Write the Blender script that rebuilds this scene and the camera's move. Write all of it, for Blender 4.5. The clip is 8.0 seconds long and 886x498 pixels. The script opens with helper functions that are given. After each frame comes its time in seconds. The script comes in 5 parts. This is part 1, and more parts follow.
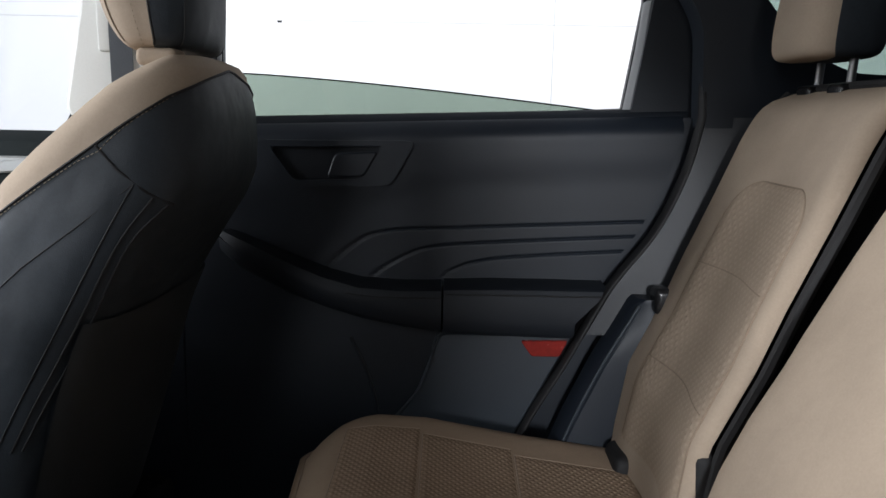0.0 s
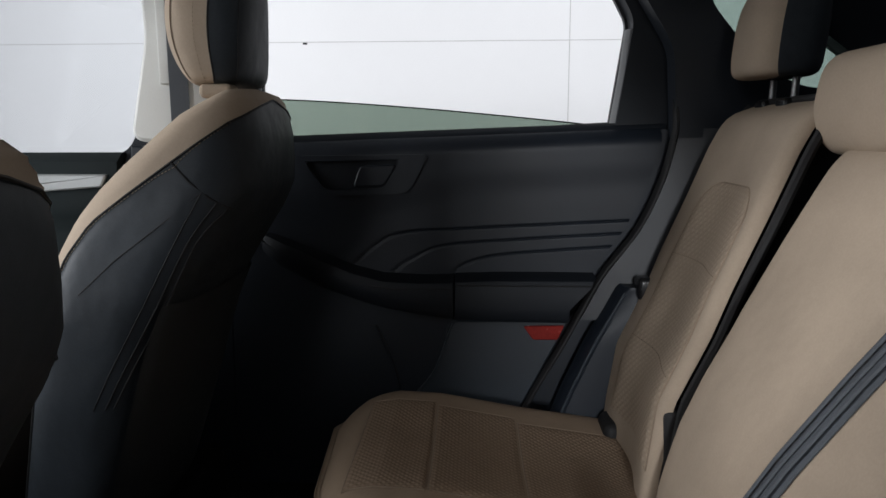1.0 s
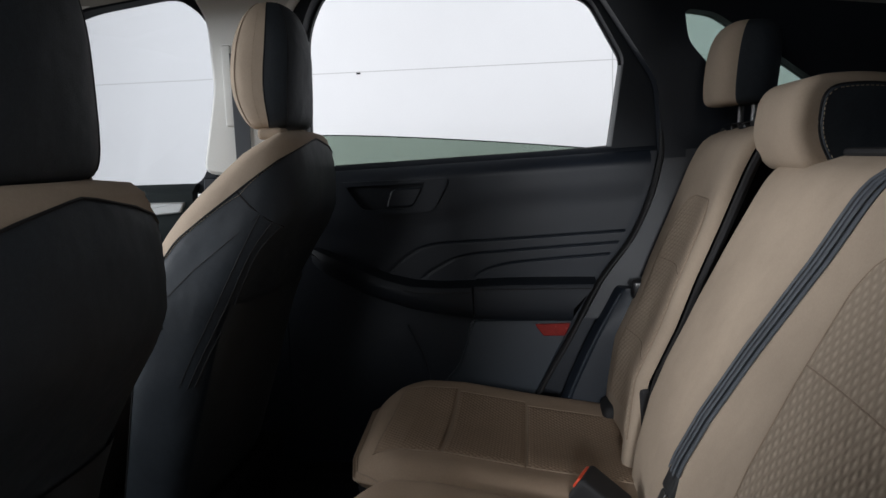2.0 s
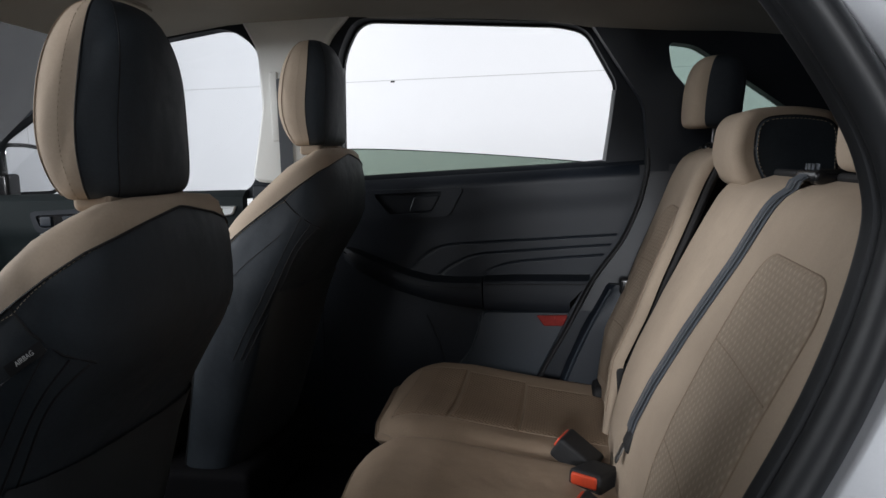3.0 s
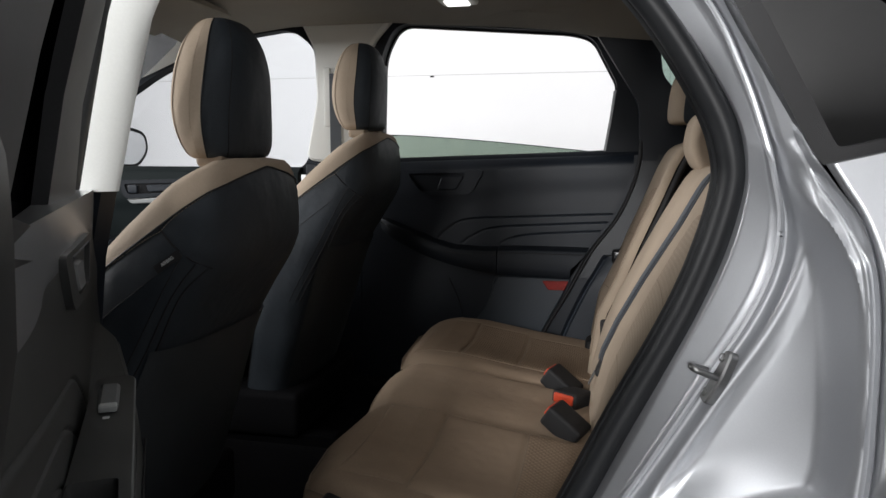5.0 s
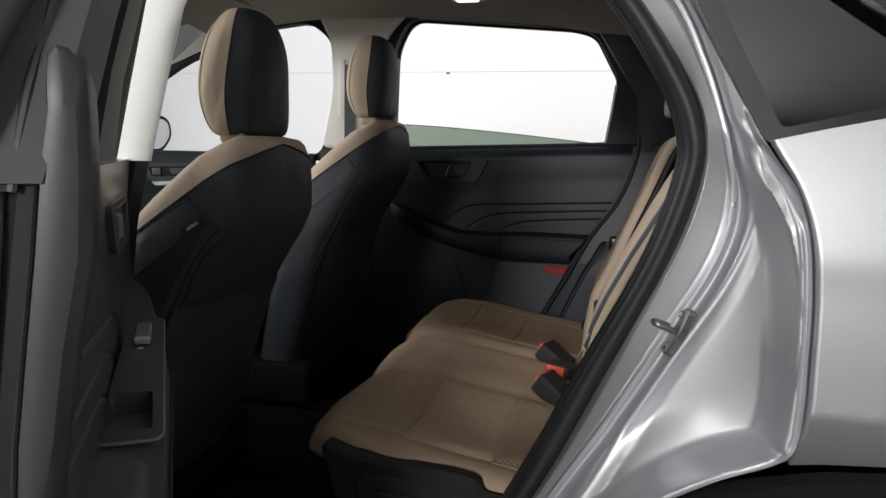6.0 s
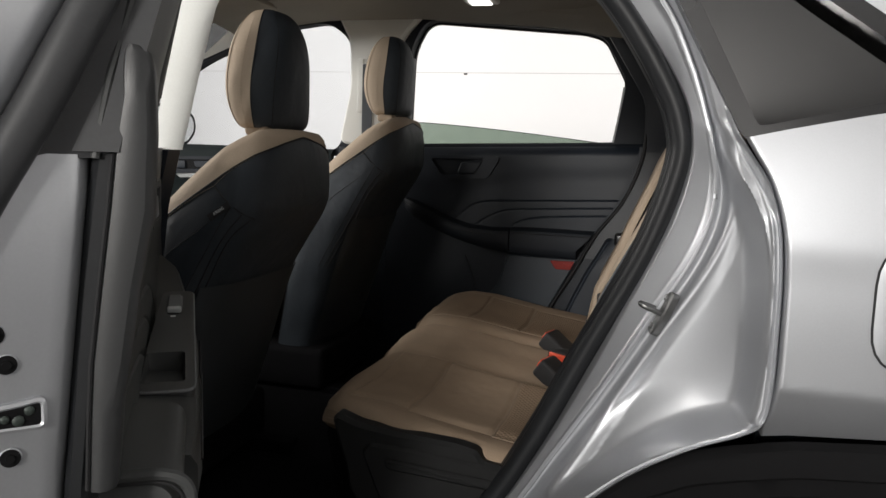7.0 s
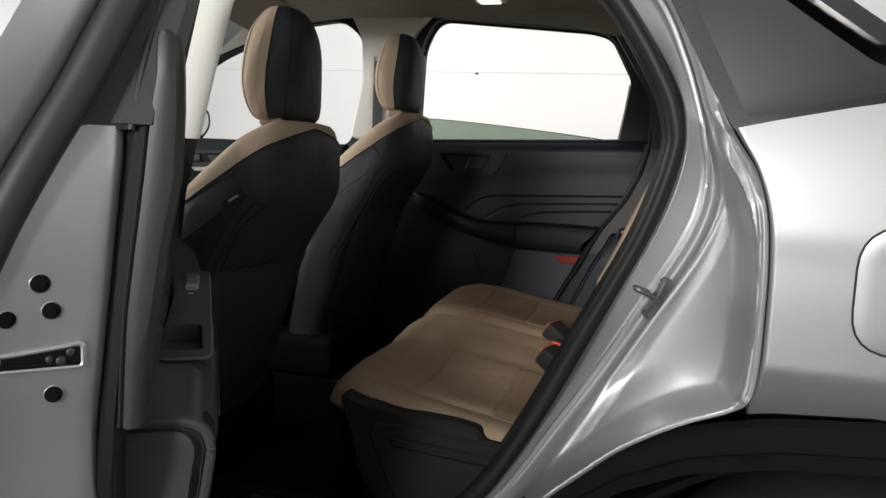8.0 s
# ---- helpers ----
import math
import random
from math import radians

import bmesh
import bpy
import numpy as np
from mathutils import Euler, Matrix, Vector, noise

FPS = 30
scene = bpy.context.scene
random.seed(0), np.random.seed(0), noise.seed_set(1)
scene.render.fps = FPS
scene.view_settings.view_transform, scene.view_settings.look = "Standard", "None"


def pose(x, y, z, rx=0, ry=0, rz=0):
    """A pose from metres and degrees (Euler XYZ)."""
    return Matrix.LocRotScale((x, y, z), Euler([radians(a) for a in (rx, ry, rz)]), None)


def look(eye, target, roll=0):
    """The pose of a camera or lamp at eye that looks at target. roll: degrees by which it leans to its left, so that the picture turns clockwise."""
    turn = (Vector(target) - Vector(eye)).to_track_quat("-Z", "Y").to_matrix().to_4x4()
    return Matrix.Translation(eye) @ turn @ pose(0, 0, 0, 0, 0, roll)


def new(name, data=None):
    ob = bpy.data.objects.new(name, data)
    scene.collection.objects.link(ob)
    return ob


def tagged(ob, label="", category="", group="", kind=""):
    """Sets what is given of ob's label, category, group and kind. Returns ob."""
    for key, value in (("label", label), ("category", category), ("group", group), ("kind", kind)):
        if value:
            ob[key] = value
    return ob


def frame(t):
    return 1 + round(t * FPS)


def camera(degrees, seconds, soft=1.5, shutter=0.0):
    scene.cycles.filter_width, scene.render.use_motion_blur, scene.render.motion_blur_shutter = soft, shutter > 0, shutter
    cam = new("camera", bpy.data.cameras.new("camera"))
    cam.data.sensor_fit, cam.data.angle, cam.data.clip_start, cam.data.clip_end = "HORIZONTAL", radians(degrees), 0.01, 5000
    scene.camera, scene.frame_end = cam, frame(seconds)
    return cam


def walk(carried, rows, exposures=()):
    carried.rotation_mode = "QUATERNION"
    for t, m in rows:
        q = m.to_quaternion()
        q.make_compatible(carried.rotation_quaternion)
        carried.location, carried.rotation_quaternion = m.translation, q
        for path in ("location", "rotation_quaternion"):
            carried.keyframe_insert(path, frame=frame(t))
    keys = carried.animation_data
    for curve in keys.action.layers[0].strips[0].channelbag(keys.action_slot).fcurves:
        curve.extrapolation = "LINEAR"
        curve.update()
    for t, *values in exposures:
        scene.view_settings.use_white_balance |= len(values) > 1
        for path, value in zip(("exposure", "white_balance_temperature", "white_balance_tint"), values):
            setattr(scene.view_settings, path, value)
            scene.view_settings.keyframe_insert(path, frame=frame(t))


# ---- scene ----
cam = camera(63.4, 8.0)
PATH = [
    (0, (0.269, -0.548, 1.167), (0.26, 1.421, 0.813), 1.1),
    (0.5, (0.241, -0.645, 1.176), (0.264, 1.321, 0.812), 0.7),
    (1, (0.299, -0.744, 1.171), (0.219, 1.229, 0.854), -0.2),
    (1.5, (0.361, -0.866, 1.17), (0.185, 1.108, 0.899), -1.2),
    (2, (0.399, -0.981, 1.186), (0.155, 0.987, 0.925), -2.0),
    (3.5, (0.514, -1.329, 1.211), (0.148, 0.622, 0.964), -1.1),
    (4, (0.531, -1.41, 1.204), (0.145, 0.537, 0.957), -0.8),
    (4.5, (0.558, -1.495, 1.195), (0.148, 0.446, 0.939), -0.4),
    (6, (0.644, -1.68, 1.149), (0.17, 0.245, 0.882), 1.2),
    (6.5, (0.67, -1.727, 1.142), (0.177, 0.194, 0.878), 1.7),
    (7, (0.683, -1.766, 1.137), (0.166, 0.148, 0.871), 2.1),
    (7.5, (0.698, -1.794, 1.128), (0.169, 0.116, 0.862), 2.4),
    (8, (0.709, -1.817, 1.12), (0.164, 0.089, 0.854), 2.6),
]
EXPOSURES = [(0.0, 0.45, 6080, 10), (0.5, 0.2, 6080, 10), (1.0, -0.12, 6180, 10), (1.5, -0.17, 6150, 10), (2.0, -0.15, 6120, 10), (3.5, 0.05, 6150, 10), (4.5, 0.12, 6300, 10), (6.0, 0.12, 6550, 10), (8.0, 0.12, 6800, 10)]
walk(cam, [(t, look(eye, target, roll)) for t, eye, target, roll in PATH], EXPOSURES)

# ---- world and lights ----
world = bpy.data.worlds.new("world")
scene.world = world
world.use_nodes = True
world.node_tree.nodes["Background"].inputs[0].default_value = (0.9, 0.95, 1.0, 1)
world.node_tree.nodes["Background"].inputs[1].default_value = 0.02


def area_lamp(name, eye, target, sx, sy, watts, colour=(1.0, 0.985, 0.97)):
    data = bpy.data.lights.new(name, "AREA")
    data.shape, data.size, data.size_y, data.energy, data.color = "RECTANGLE", sx, sy, watts, colour
    ob = new(name, data)
    ob.matrix_world = look(eye, target)
    return ob


CEIL = 3.6
# ceiling lights over the far side, slanted light panels behind the camera
# All are out of view and added; several only fill dark trim, seats and walls.
CEIL_LAMPS = [(-2.6, 3.6, 42, 2.6, 0.5), (1.8, 3.6, 42, 2.6, 0.5), (0.2, -2.6, 16, 2.6, 0.8), (-3.2, -3.6, 110, 2.4, 0.6), (5.0, 1.6, 45, 2.0, 0.5)]
SIDE_LAMPS = [(0.42, -7.3, 2.35, 258, 0.8, 1.0), (-2.2, -5.5, 2.3, 70, 1.2, 1.2), (-6.3, -0.2, 2.4, 430, 4.4, 1.6), (5.8, 0.3, 2.1, 16, 2.4, 2.2)]
for lx, ly, w, sx, sy in CEIL_LAMPS:
    area_lamp("added_lamp", (lx, ly, CEIL - 0.20), (lx, ly + (2.4 if ly > 0 else 0.0001), 0.6), sx, sy, w)
for lx, ly, lz, w, sx, sy in SIDE_LAMPS:
    area_lamp("added_lamp", (lx, ly, lz), (0.5, -0.6, 0.9), sx, sy, w)


# ---- mesh helpers ----
ORIGIN = {}


def thing(name, x, y, z, label, category, group="", kind=""):
    ob = new(name)
    ob.empty_display_size = 0.05
    ob.location = (x, y, z)
    ORIGIN[ob] = Vector((x, y, z))
    return tagged(ob, label, category, group, kind)


def make(name, geo, material, sharp=40):
    verts, faces = geo
    me = bpy.data.meshes.new(name)
    me.from_pydata([tuple(v) for v in verts], [], faces)
    bm = bmesh.new()
    bm.from_mesh(me)
    bmesh.ops.remove_doubles(bm, verts=bm.verts, dist=1e-6)
    bmesh.ops.recalc_face_normals(bm, faces=bm.faces)
    bm.to_mesh(me)
    bm.free()
    me.materials.append(material)
    me.shade_smooth()
    me.set_sharp_from_angle(angle=radians(sharp))
    return me


def part(name, geo, material, parent, label="", sharp=40):
    """One mesh under a thing or a part; the points are given in the world."""
    o = ORIGIN[parent]
    verts, faces = geo
    ob = new(name, make(name, ([Vector(v) - o for v in verts], faces), material, sharp))
    ob.parent = parent
    ORIGIN[ob] = o
    if label:
        tagged(ob, label)
    return ob


def solo(name, geo, material, label, category="", kind="", group="", sharp=40):
    ob = new(name, make(name, geo, material, sharp))
    ORIGIN[ob] = Vector((0, 0, 0))
    return tagged(ob, label, category, group, kind)


def spline(points, n=8):
    """A smooth line through points, n steps a span."""
    p = [Vector(q) for q in points]
    p = [2 * p[0] - p[1]] + p + [2 * p[-1] - p[-2]]
    out = []
    for a, b, c, d in zip(p, p[1:], p[2:], p[3:]):
        for k in range(n):
            t = k / n
            out.append(0.5 * (2 * b + (c - a) * t + (2 * a - 5 * b + 4 * c - d) * t * t + (3 * b - a - 3 * c + d) * t ** 3))
    out.append(p[-2])
    return out


def clip01(v):
    return max(0.0, min(1.0, v))


def lerp_at(rows, v):
    """rows of (v, a, b, ...) in rising order of v: the values at v, along smooth ramps."""
    if v <= rows[0][0]:
        return rows[0][1:]
    for r, s in zip(rows, rows[1:]):
        if v <= s[0]:
            t = (v - r[0]) / (s[0] - r[0])
            return tuple(a + (b - a) * t for a, b in zip(r[1:], s[1:]))
    return rows[-1][1:]


def loft(rings, closed=True, caps=True):
    n = len(rings[0])
    verts = [v for r in rings for v in r]
    faces = []
    for i in range(len(rings) - 1):
        for j in range(n if closed else n - 1):
            k = (j + 1) % n
            faces.append((i * n + j, i * n + k, (i + 1) * n + k, (i + 1) * n + j))
    if closed and caps:
        faces.append(tuple(range(n))[::-1])
        faces.append(tuple((len(rings) - 1) * n + j for j in range(n)))
    return verts, faces


def sheet(rows, back):
    """A sheet through rows of points, closed by a second face moved by the vector back."""
    nr, nc = len(rows), len(rows[0])
    back = Vector(back)
    front = [Vector(v) for r in rows for v in r]
    verts = front + [v + back for v in front]
    m = len(front)
    faces = []
    for i in range(nr - 1):
        for j in range(nc - 1):
            a, b, c, d = i * nc + j, i * nc + j + 1, (i + 1) * nc + j + 1, (i + 1) * nc + j
            faces += [(a, b, c, d), (m + d, m + c, m + b, m + a)]
    rim = [j for j in range(nc)] + [i * nc + nc - 1 for i in range(1, nr)] + [(nr - 1) * nc + j for j in range(nc - 2, -1, -1)] + [i * nc for i in range(nr - 2, 0, -1)]
    for a, b in zip(rim, rim[1:] + rim[:1]):
        faces.append((b, a, m + a, m + b))
    return verts, faces


def tube(path, ra, rb=None, n=10, up=(0, 0, 1), caps=True):
    """A bar along a path with an oval section, ra across and rb along up."""
    p = [Vector(v) for v in path]
    rings = []
    for i, c in enumerate(p):
        t = (p[min(i + 1, len(p) - 1)] - p[max(i - 1, 0)]).normalized()
        s = t.cross(Vector(up))
        s = s.normalized() if s.length > 1e-4 else Vector((1, 0, 0))
        w = s.cross(t).normalized()
        rings.append([c + s * ra * math.cos(a) + w * (rb or ra) * math.sin(a) for a in (2 * math.pi * k / n for k in range(n))])
    return loft(rings, True, caps)


def inset(poly, d):
    """A 2D outline moved inwards by d."""
    n = len(poly)
    area = sum(poly[i][0] * poly[(i + 1) % n][1] - poly[(i + 1) % n][0] * poly[i][1] for i in range(n))
    sg = 1 if area > 0 else -1
    out = []
    for i in range(n):
        a, b, c = Vector(poly[i - 1]), Vector(poly[i]), Vector(poly[(i + 1) % n])
        e, f = (b - a).normalized(), (c - b).normalized()
        ne, nf = Vector((-e.y, e.x)) * sg, Vector((-f.y, f.x)) * sg
        m = ne + nf
        m = m / max(m.length_squared / 2, 0.35)
        out.append(tuple(b + m * d))
    return out


def round_poly(poly, r, n=5):
    """A 2D outline with its corners rounded."""
    out = []
    m = len(poly)
    for i in range(m):
        a, b, c = Vector(poly[i - 1]), Vector(poly[i]), Vector(poly[(i + 1) % m])
        k = min(r, (a - b).length * 0.45, (c - b).length * 0.45)
        s, e = b + (a - b).normalized() * k, b + (c - b).normalized() * k
        for j in range(n + 1):
            t = j / n
            out.append(tuple((1 - t) ** 2 * s + 2 * t * (1 - t) * b + t * t * e))
    return out


def slab(poly, lo, hi, to3d, bevel=0.003):
    """A 2D outline made solid between the depths lo and hi, its edges bevelled; to3d(u, v, depth) gives the place."""
    ins = inset(poly, bevel)
    s = 1 if hi > lo else -1
    rings = [[to3d(u, v, d) for u, v in q] for q, d in ((ins, lo), (poly, lo + s * bevel), (poly, hi - s * bevel), (ins, hi))]
    return loft(rings)


def frame_ring(outer, inner, lo, hi, to3d):
    """A flat frame between two outlines with the same number of points."""
    rings = [[to3d(u, v, d) for u, v in q] for q, d in ((outer, lo), (outer, hi), (inner, hi), (inner, lo), (outer, lo))]
    verts, faces = loft(rings, True, False)
    return verts, faces


def on_y(u, v, d):
    return (u, d, v)


def on_z(u, v, d):
    return (u, v, d)


def on_x(u, v, d):
    return (d, u, v)


def box(x0, x1, y0, y1, z0, z1, bevel=0.004):
    return slab([(x0, y0), (x1, y0), (x1, y1), (x0, y1)], z0, z1, on_z, bevel)


def rounded_box(x0, x1, y0, y1, z0, z1, r, n=4):
    """A box with well-rounded edges all round."""
    r = min(r, (x1 - x0) / 2.01, (y1 - y0) / 2.01, (z1 - z0) / 2.01)
    rings = []
    base = [(x0, y0), (x1, y0), (x1, y1), (x0, y1)]
    for k in range(n + 1):
        a = math.pi / 2 * k / n
        rings.append([(u, v, z0 + r - r * math.cos(a)) for u, v in round_poly(inset(base, r * (1 - math.sin(a)) + 1e-4), r * (0.15 + 0.85 * math.sin(a)))])
    for k in range(n + 1):
        a = math.pi / 2 * (1 - k / n)
        rings.append([(u, v, z1 - r + r * math.cos(a)) for u, v in round_poly(inset(base, r * (1 - math.sin(a)) + 1e-4), r * (0.15 + 0.85 * math.sin(a)))])
    return loft(rings)


def joined(*geos):
    verts, faces = [], []
    for v, f in geos:
        k = len(verts)
        verts += list(v)
        faces += [tuple(i + k for i in q) for q in f]
    return verts, faces


# ---- materials ----
def surface(name, colour, rough=0.5, metal=0.0, bump=0.0, scale=400.0, spots=0.12, big=6.0, coat=0.0, spec=0.5, pattern="", size=0.01, relief=0.0, rough_var=0.08, wrinkle=0.0, depth_tone=0.3):
    """Colour and gloss with uneven patches at a large and a small scale, and fine relief; pattern lays a woven figure of that size."""
    m = bpy.data.materials.new(name)
    m.use_nodes = True
    nt = m.node_tree
    b = nt.nodes["Principled BSDF"]
    b.inputs["Metallic"].default_value, b.inputs["Coat Weight"].default_value = metal, coat
    b.inputs["Coat Roughness"].default_value, b.inputs["Specular IOR Level"].default_value = 0.06, spec
    tc = nt.nodes.new("ShaderNodeTexCoord")

    def noise_at(s, detail=3):
        q = nt.nodes.new("ShaderNodeTexNoise")
        q.inputs["Scale"].default_value, q.inputs["Detail"].default_value = s, detail
        nt.links.new(tc.outputs["Object"], q.inputs["Vector"])
        return q.outputs["Fac"]

    def mathn(op, a, c):
        q = nt.nodes.new("ShaderNodeMath")
        q.operation = op
        for i, v in enumerate((a, c)):
            if isinstance(v, (int, float)):
                q.inputs[i].default_value = v
            else:
                nt.links.new(v, q.inputs[i])
        return q.outputs[0]

    large, fine = noise_at(big), noise_at(scale * 0.35)
    both = mathn("ADD", mathn("MULTIPLY", large, 0.65), mathn("MULTIPLY", fine, 0.35))
    ramp = nt.nodes.new("ShaderNodeValToRGB")
    ramp.color_ramp.elements[0].position, ramp.color_ramp.elements[1].position = 0.3, 0.7
    ramp.color_ramp.elements[0].color = (*[c * (1 - spots) for c in colour], 1)
    ramp.color_ramp.elements[1].color = (*[min(1, c * (1 + spots)) for c in colour], 1)
    nt.links.new(both, ramp.inputs[0])
    nt.links.new(ramp.outputs[0], b.inputs["Base Color"])
    nt.links.new(mathn("ADD", mathn("MULTIPLY", large, rough_var * 2), rough - rough_var), b.inputs["Roughness"])
    height = None
    if bump:
        height = mathn("MULTIPLY", noise_at(scale, 2), bump)
    if wrinkle:
        soft = mathn("MULTIPLY", noise_at(16, 2), wrinkle)
        height = soft if height is None else mathn("ADD", height, soft)
    if pattern:
        def wave(direction, rot):
            mp = nt.nodes.new("ShaderNodeMapping")
            mp.inputs["Rotation"].default_value = rot
            nt.links.new(tc.outputs["Object"], mp.inputs["Vector"])
            w = nt.nodes.new("ShaderNodeTexWave")
            w.bands_direction = direction
            w.inputs["Scale"].default_value = 0.314 / size
            w.inputs["Distortion"].default_value = 0.03
            nt.links.new(mp.outputs[0], w.inputs["Vector"])
            return w.outputs["Fac"]
        if pattern == "weave":
            fig = mathn("MULTIPLY", wave("X", (0, 0, 0.785)), wave("Y", (0, 0, 0.785)))
        elif pattern == "weave_up":
            fig = mathn("MULTIPLY", wave("Y", (0.785, 0, 0)), wave("Z", (0.785, 0, 0)))
        else:
            fig = wave("Y", (0, 0, 0))
        tone = nt.nodes.new("ShaderNodeMix")
        tone.data_type, tone.blend_type = "RGBA", "MULTIPLY"
        tone.inputs[0].default_value = 1.0
        grey = nt.nodes.new("ShaderNodeCombineColor")
        level = mathn("ADD", mathn("MULTIPLY", fig, depth_tone), 1.0 - depth_tone * 0.6)
        for k in range(3):
            nt.links.new(level, grey.inputs[k])
        nt.links.new(ramp.outputs[0], tone.inputs[6])
        nt.links.new(grey.outputs[0], tone.inputs[7])
        nt.links.new(tone.outputs[2], b.inputs["Base Color"])
        fig = mathn("MULTIPLY", fig, relief)
        height = fig if height is None else mathn("ADD", height, fig)
    if height is not None:
        bp = nt.nodes.new("ShaderNodeBump")
        bp.inputs["Distance"].default_value = 0.001
        bp.inputs["Strength"].default_value = 1.0
        nt.links.new(height, bp.inputs["Height"])
        nt.links.new(bp.outputs[0], b.inputs["Normal"])
    return m


def pane_glass(name, tint, gloss=0.0):
    """Thin glass: clear with its tint, mirroring more at a slant."""
    m = bpy.data.materials.new(name)
    m.use_nodes = True
    nt = m.node_tree
    nt.nodes.remove(nt.nodes["Principled BSDF"])
    clear, shine, mix, fr = (nt.nodes.new("ShaderNode" + k) for k in ("BsdfTransparent", "BsdfGlossy", "MixShader", "Fresnel"))
    clear.inputs[0].default_value = (*tint, 1)
    shine.inputs["Roughness"].default_value = 0.02
    fr.inputs[0].default_value = 1.42 + gloss
    nt.links.new(fr.outputs[0], mix.inputs[0])
    nt.links.new(clear.outputs[0], mix.inputs[1])
    nt.links.new(shine.outputs[0], mix.inputs[2])
    nt.links.new(mix.outputs[0], nt.nodes["Material Output"].inputs[0])
    return m


def glowing(name, colour, strength):
    m = bpy.data.materials.new(name)
    m.use_nodes = True
    b = m.node_tree.nodes["Principled BSDF"]
    b.inputs["Base Color"].default_value = (*colour, 1)
    b.inputs["Emission Color"].default_value = (*colour, 1)
    b.inputs["Emission Strength"].default_value = strength
    return m


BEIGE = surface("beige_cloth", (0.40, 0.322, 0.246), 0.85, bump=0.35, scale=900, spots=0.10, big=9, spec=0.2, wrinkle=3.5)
# Cushion inserts: the woven cloth darkened to stand for shade.
BEIGE_WEAVE_SHADED = surface("beige_woven_cloth_shaded", (0.292, 0.213, 0.148), 0.9, bump=0.3, scale=900, spots=0.10, big=9, spec=0.15, pattern="weave", size=0.0085, relief=1.3, depth_tone=0.22)
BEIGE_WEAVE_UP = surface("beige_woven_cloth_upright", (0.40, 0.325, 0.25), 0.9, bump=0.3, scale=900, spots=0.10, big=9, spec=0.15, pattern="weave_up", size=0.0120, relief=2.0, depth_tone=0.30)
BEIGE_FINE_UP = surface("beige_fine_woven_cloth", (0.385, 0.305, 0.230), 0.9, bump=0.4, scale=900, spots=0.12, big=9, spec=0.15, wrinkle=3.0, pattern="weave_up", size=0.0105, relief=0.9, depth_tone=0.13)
# Backrest cloth again, darkened because the cushions lie in shade.
BEIGE_SHADED = surface("beige_cloth_shaded", (0.300, 0.224, 0.160), 0.88, bump=0.35, scale=900, spots=0.12, big=9, spec=0.15, wrinkle=3.5)
SEAT_BLACK = surface("black_seat_vinyl", (0.0235, 0.0305, 0.0385), 0.62, bump=0.25, scale=700, spots=0.25, big=7, spec=0.4, wrinkle=5.0)
BACK_PANEL = surface("dark_grey_back_panel_plastic", (0.034, 0.039, 0.044), 0.55, bump=0.2, scale=900, spots=0.18, big=6, spec=0.4)
PIPING = surface("black_piping", (0.008, 0.008, 0.009), 0.7, bump=0.2, scale=900)
SEAM = surface("brown_seam", (0.27, 0.205, 0.148), 0.9, bump=0.2, scale=2000)
# Black trim plastic made lighter; the light on the lower pillar is in the colour.
LIT_GREY = surface("lit_pillar_plastic", (0.021, 0.0245, 0.030), 0.45, bump=0.3, scale=900, spots=0.12)
THREAD = surface("tan_thread", (0.34, 0.28, 0.20), 0.8, bump=0.2, scale=2000)
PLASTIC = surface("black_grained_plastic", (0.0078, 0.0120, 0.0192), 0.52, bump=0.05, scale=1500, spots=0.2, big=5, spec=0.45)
# Paler copy of the black door plastic; light on the open door is in its colour.
OPEN_LIT_GREY = surface("lit_grey_black_plastic", (0.042, 0.044, 0.044), 0.5, bump=0.08, scale=1400, spots=0.18, big=5, spec=0.45)
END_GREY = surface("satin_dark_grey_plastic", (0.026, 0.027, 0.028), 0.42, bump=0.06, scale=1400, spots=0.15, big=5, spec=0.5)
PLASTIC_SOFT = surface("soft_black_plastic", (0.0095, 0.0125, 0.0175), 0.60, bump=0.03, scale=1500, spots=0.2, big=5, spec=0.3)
FRONT_PLASTIC = surface("matt_black_door_plastic", (0.008, 0.0125, 0.0135), 0.75, bump=0.05, scale=1500, spots=0.2, big=5, spec=0.2)
GLOSS_BLACK = surface("gloss_black_plastic", (0.012, 0.012, 0.013), 0.25, bump=0.0, spots=0.2)
PANEL_GREY = surface("dark_grey_door_pocket_plastic", (0.024, 0.032, 0.042), 0.45, bump=0.35, scale=900, spots=0.15, big=5)
RUBBER = surface("black_rubber_seal", (0.009, 0.010, 0.0115), 0.5, bump=0.03, scale=900, spots=0.2, spec=0.35)
VALANCE = surface("black_satin_seat_plastic", (0.0065, 0.0068, 0.0070), 0.6, bump=0.15, scale=900, spots=0.2, spec=0.25)
BASE_BLACK = surface("matt_black_base_plastic", (0.006, 0.006, 0.007), 0.8, bump=0.2, scale=700, spots=0.2, spec=0.12)
CARPET = surface("black_carpet", (0.005, 0.005, 0.006), 0.95, bump=2.0, scale=500, spots=0.4, spec=0.1)
HEADLINER = surface("grey_headliner_cloth", (0.34, 0.33, 0.30), 0.95, bump=0.4, scale=900, spots=0.06, spec=0.1)
TRIM_LIGHT = surface("pale_grey_pillar_plastic", (0.79, 0.80, 0.77), 0.6, bump=0.1, scale=800, spots=0.05)
SILVER = surface("silver_car_paint", (0.425, 0.437, 0.459), 0.45, metal=0.75, bump=0.02, scale=1500, spots=0.05, big=3, coat=1.0)
SILVER.node_tree.nodes["Principled BSDF"].inputs["Coat Roughness"].default_value = 0.17
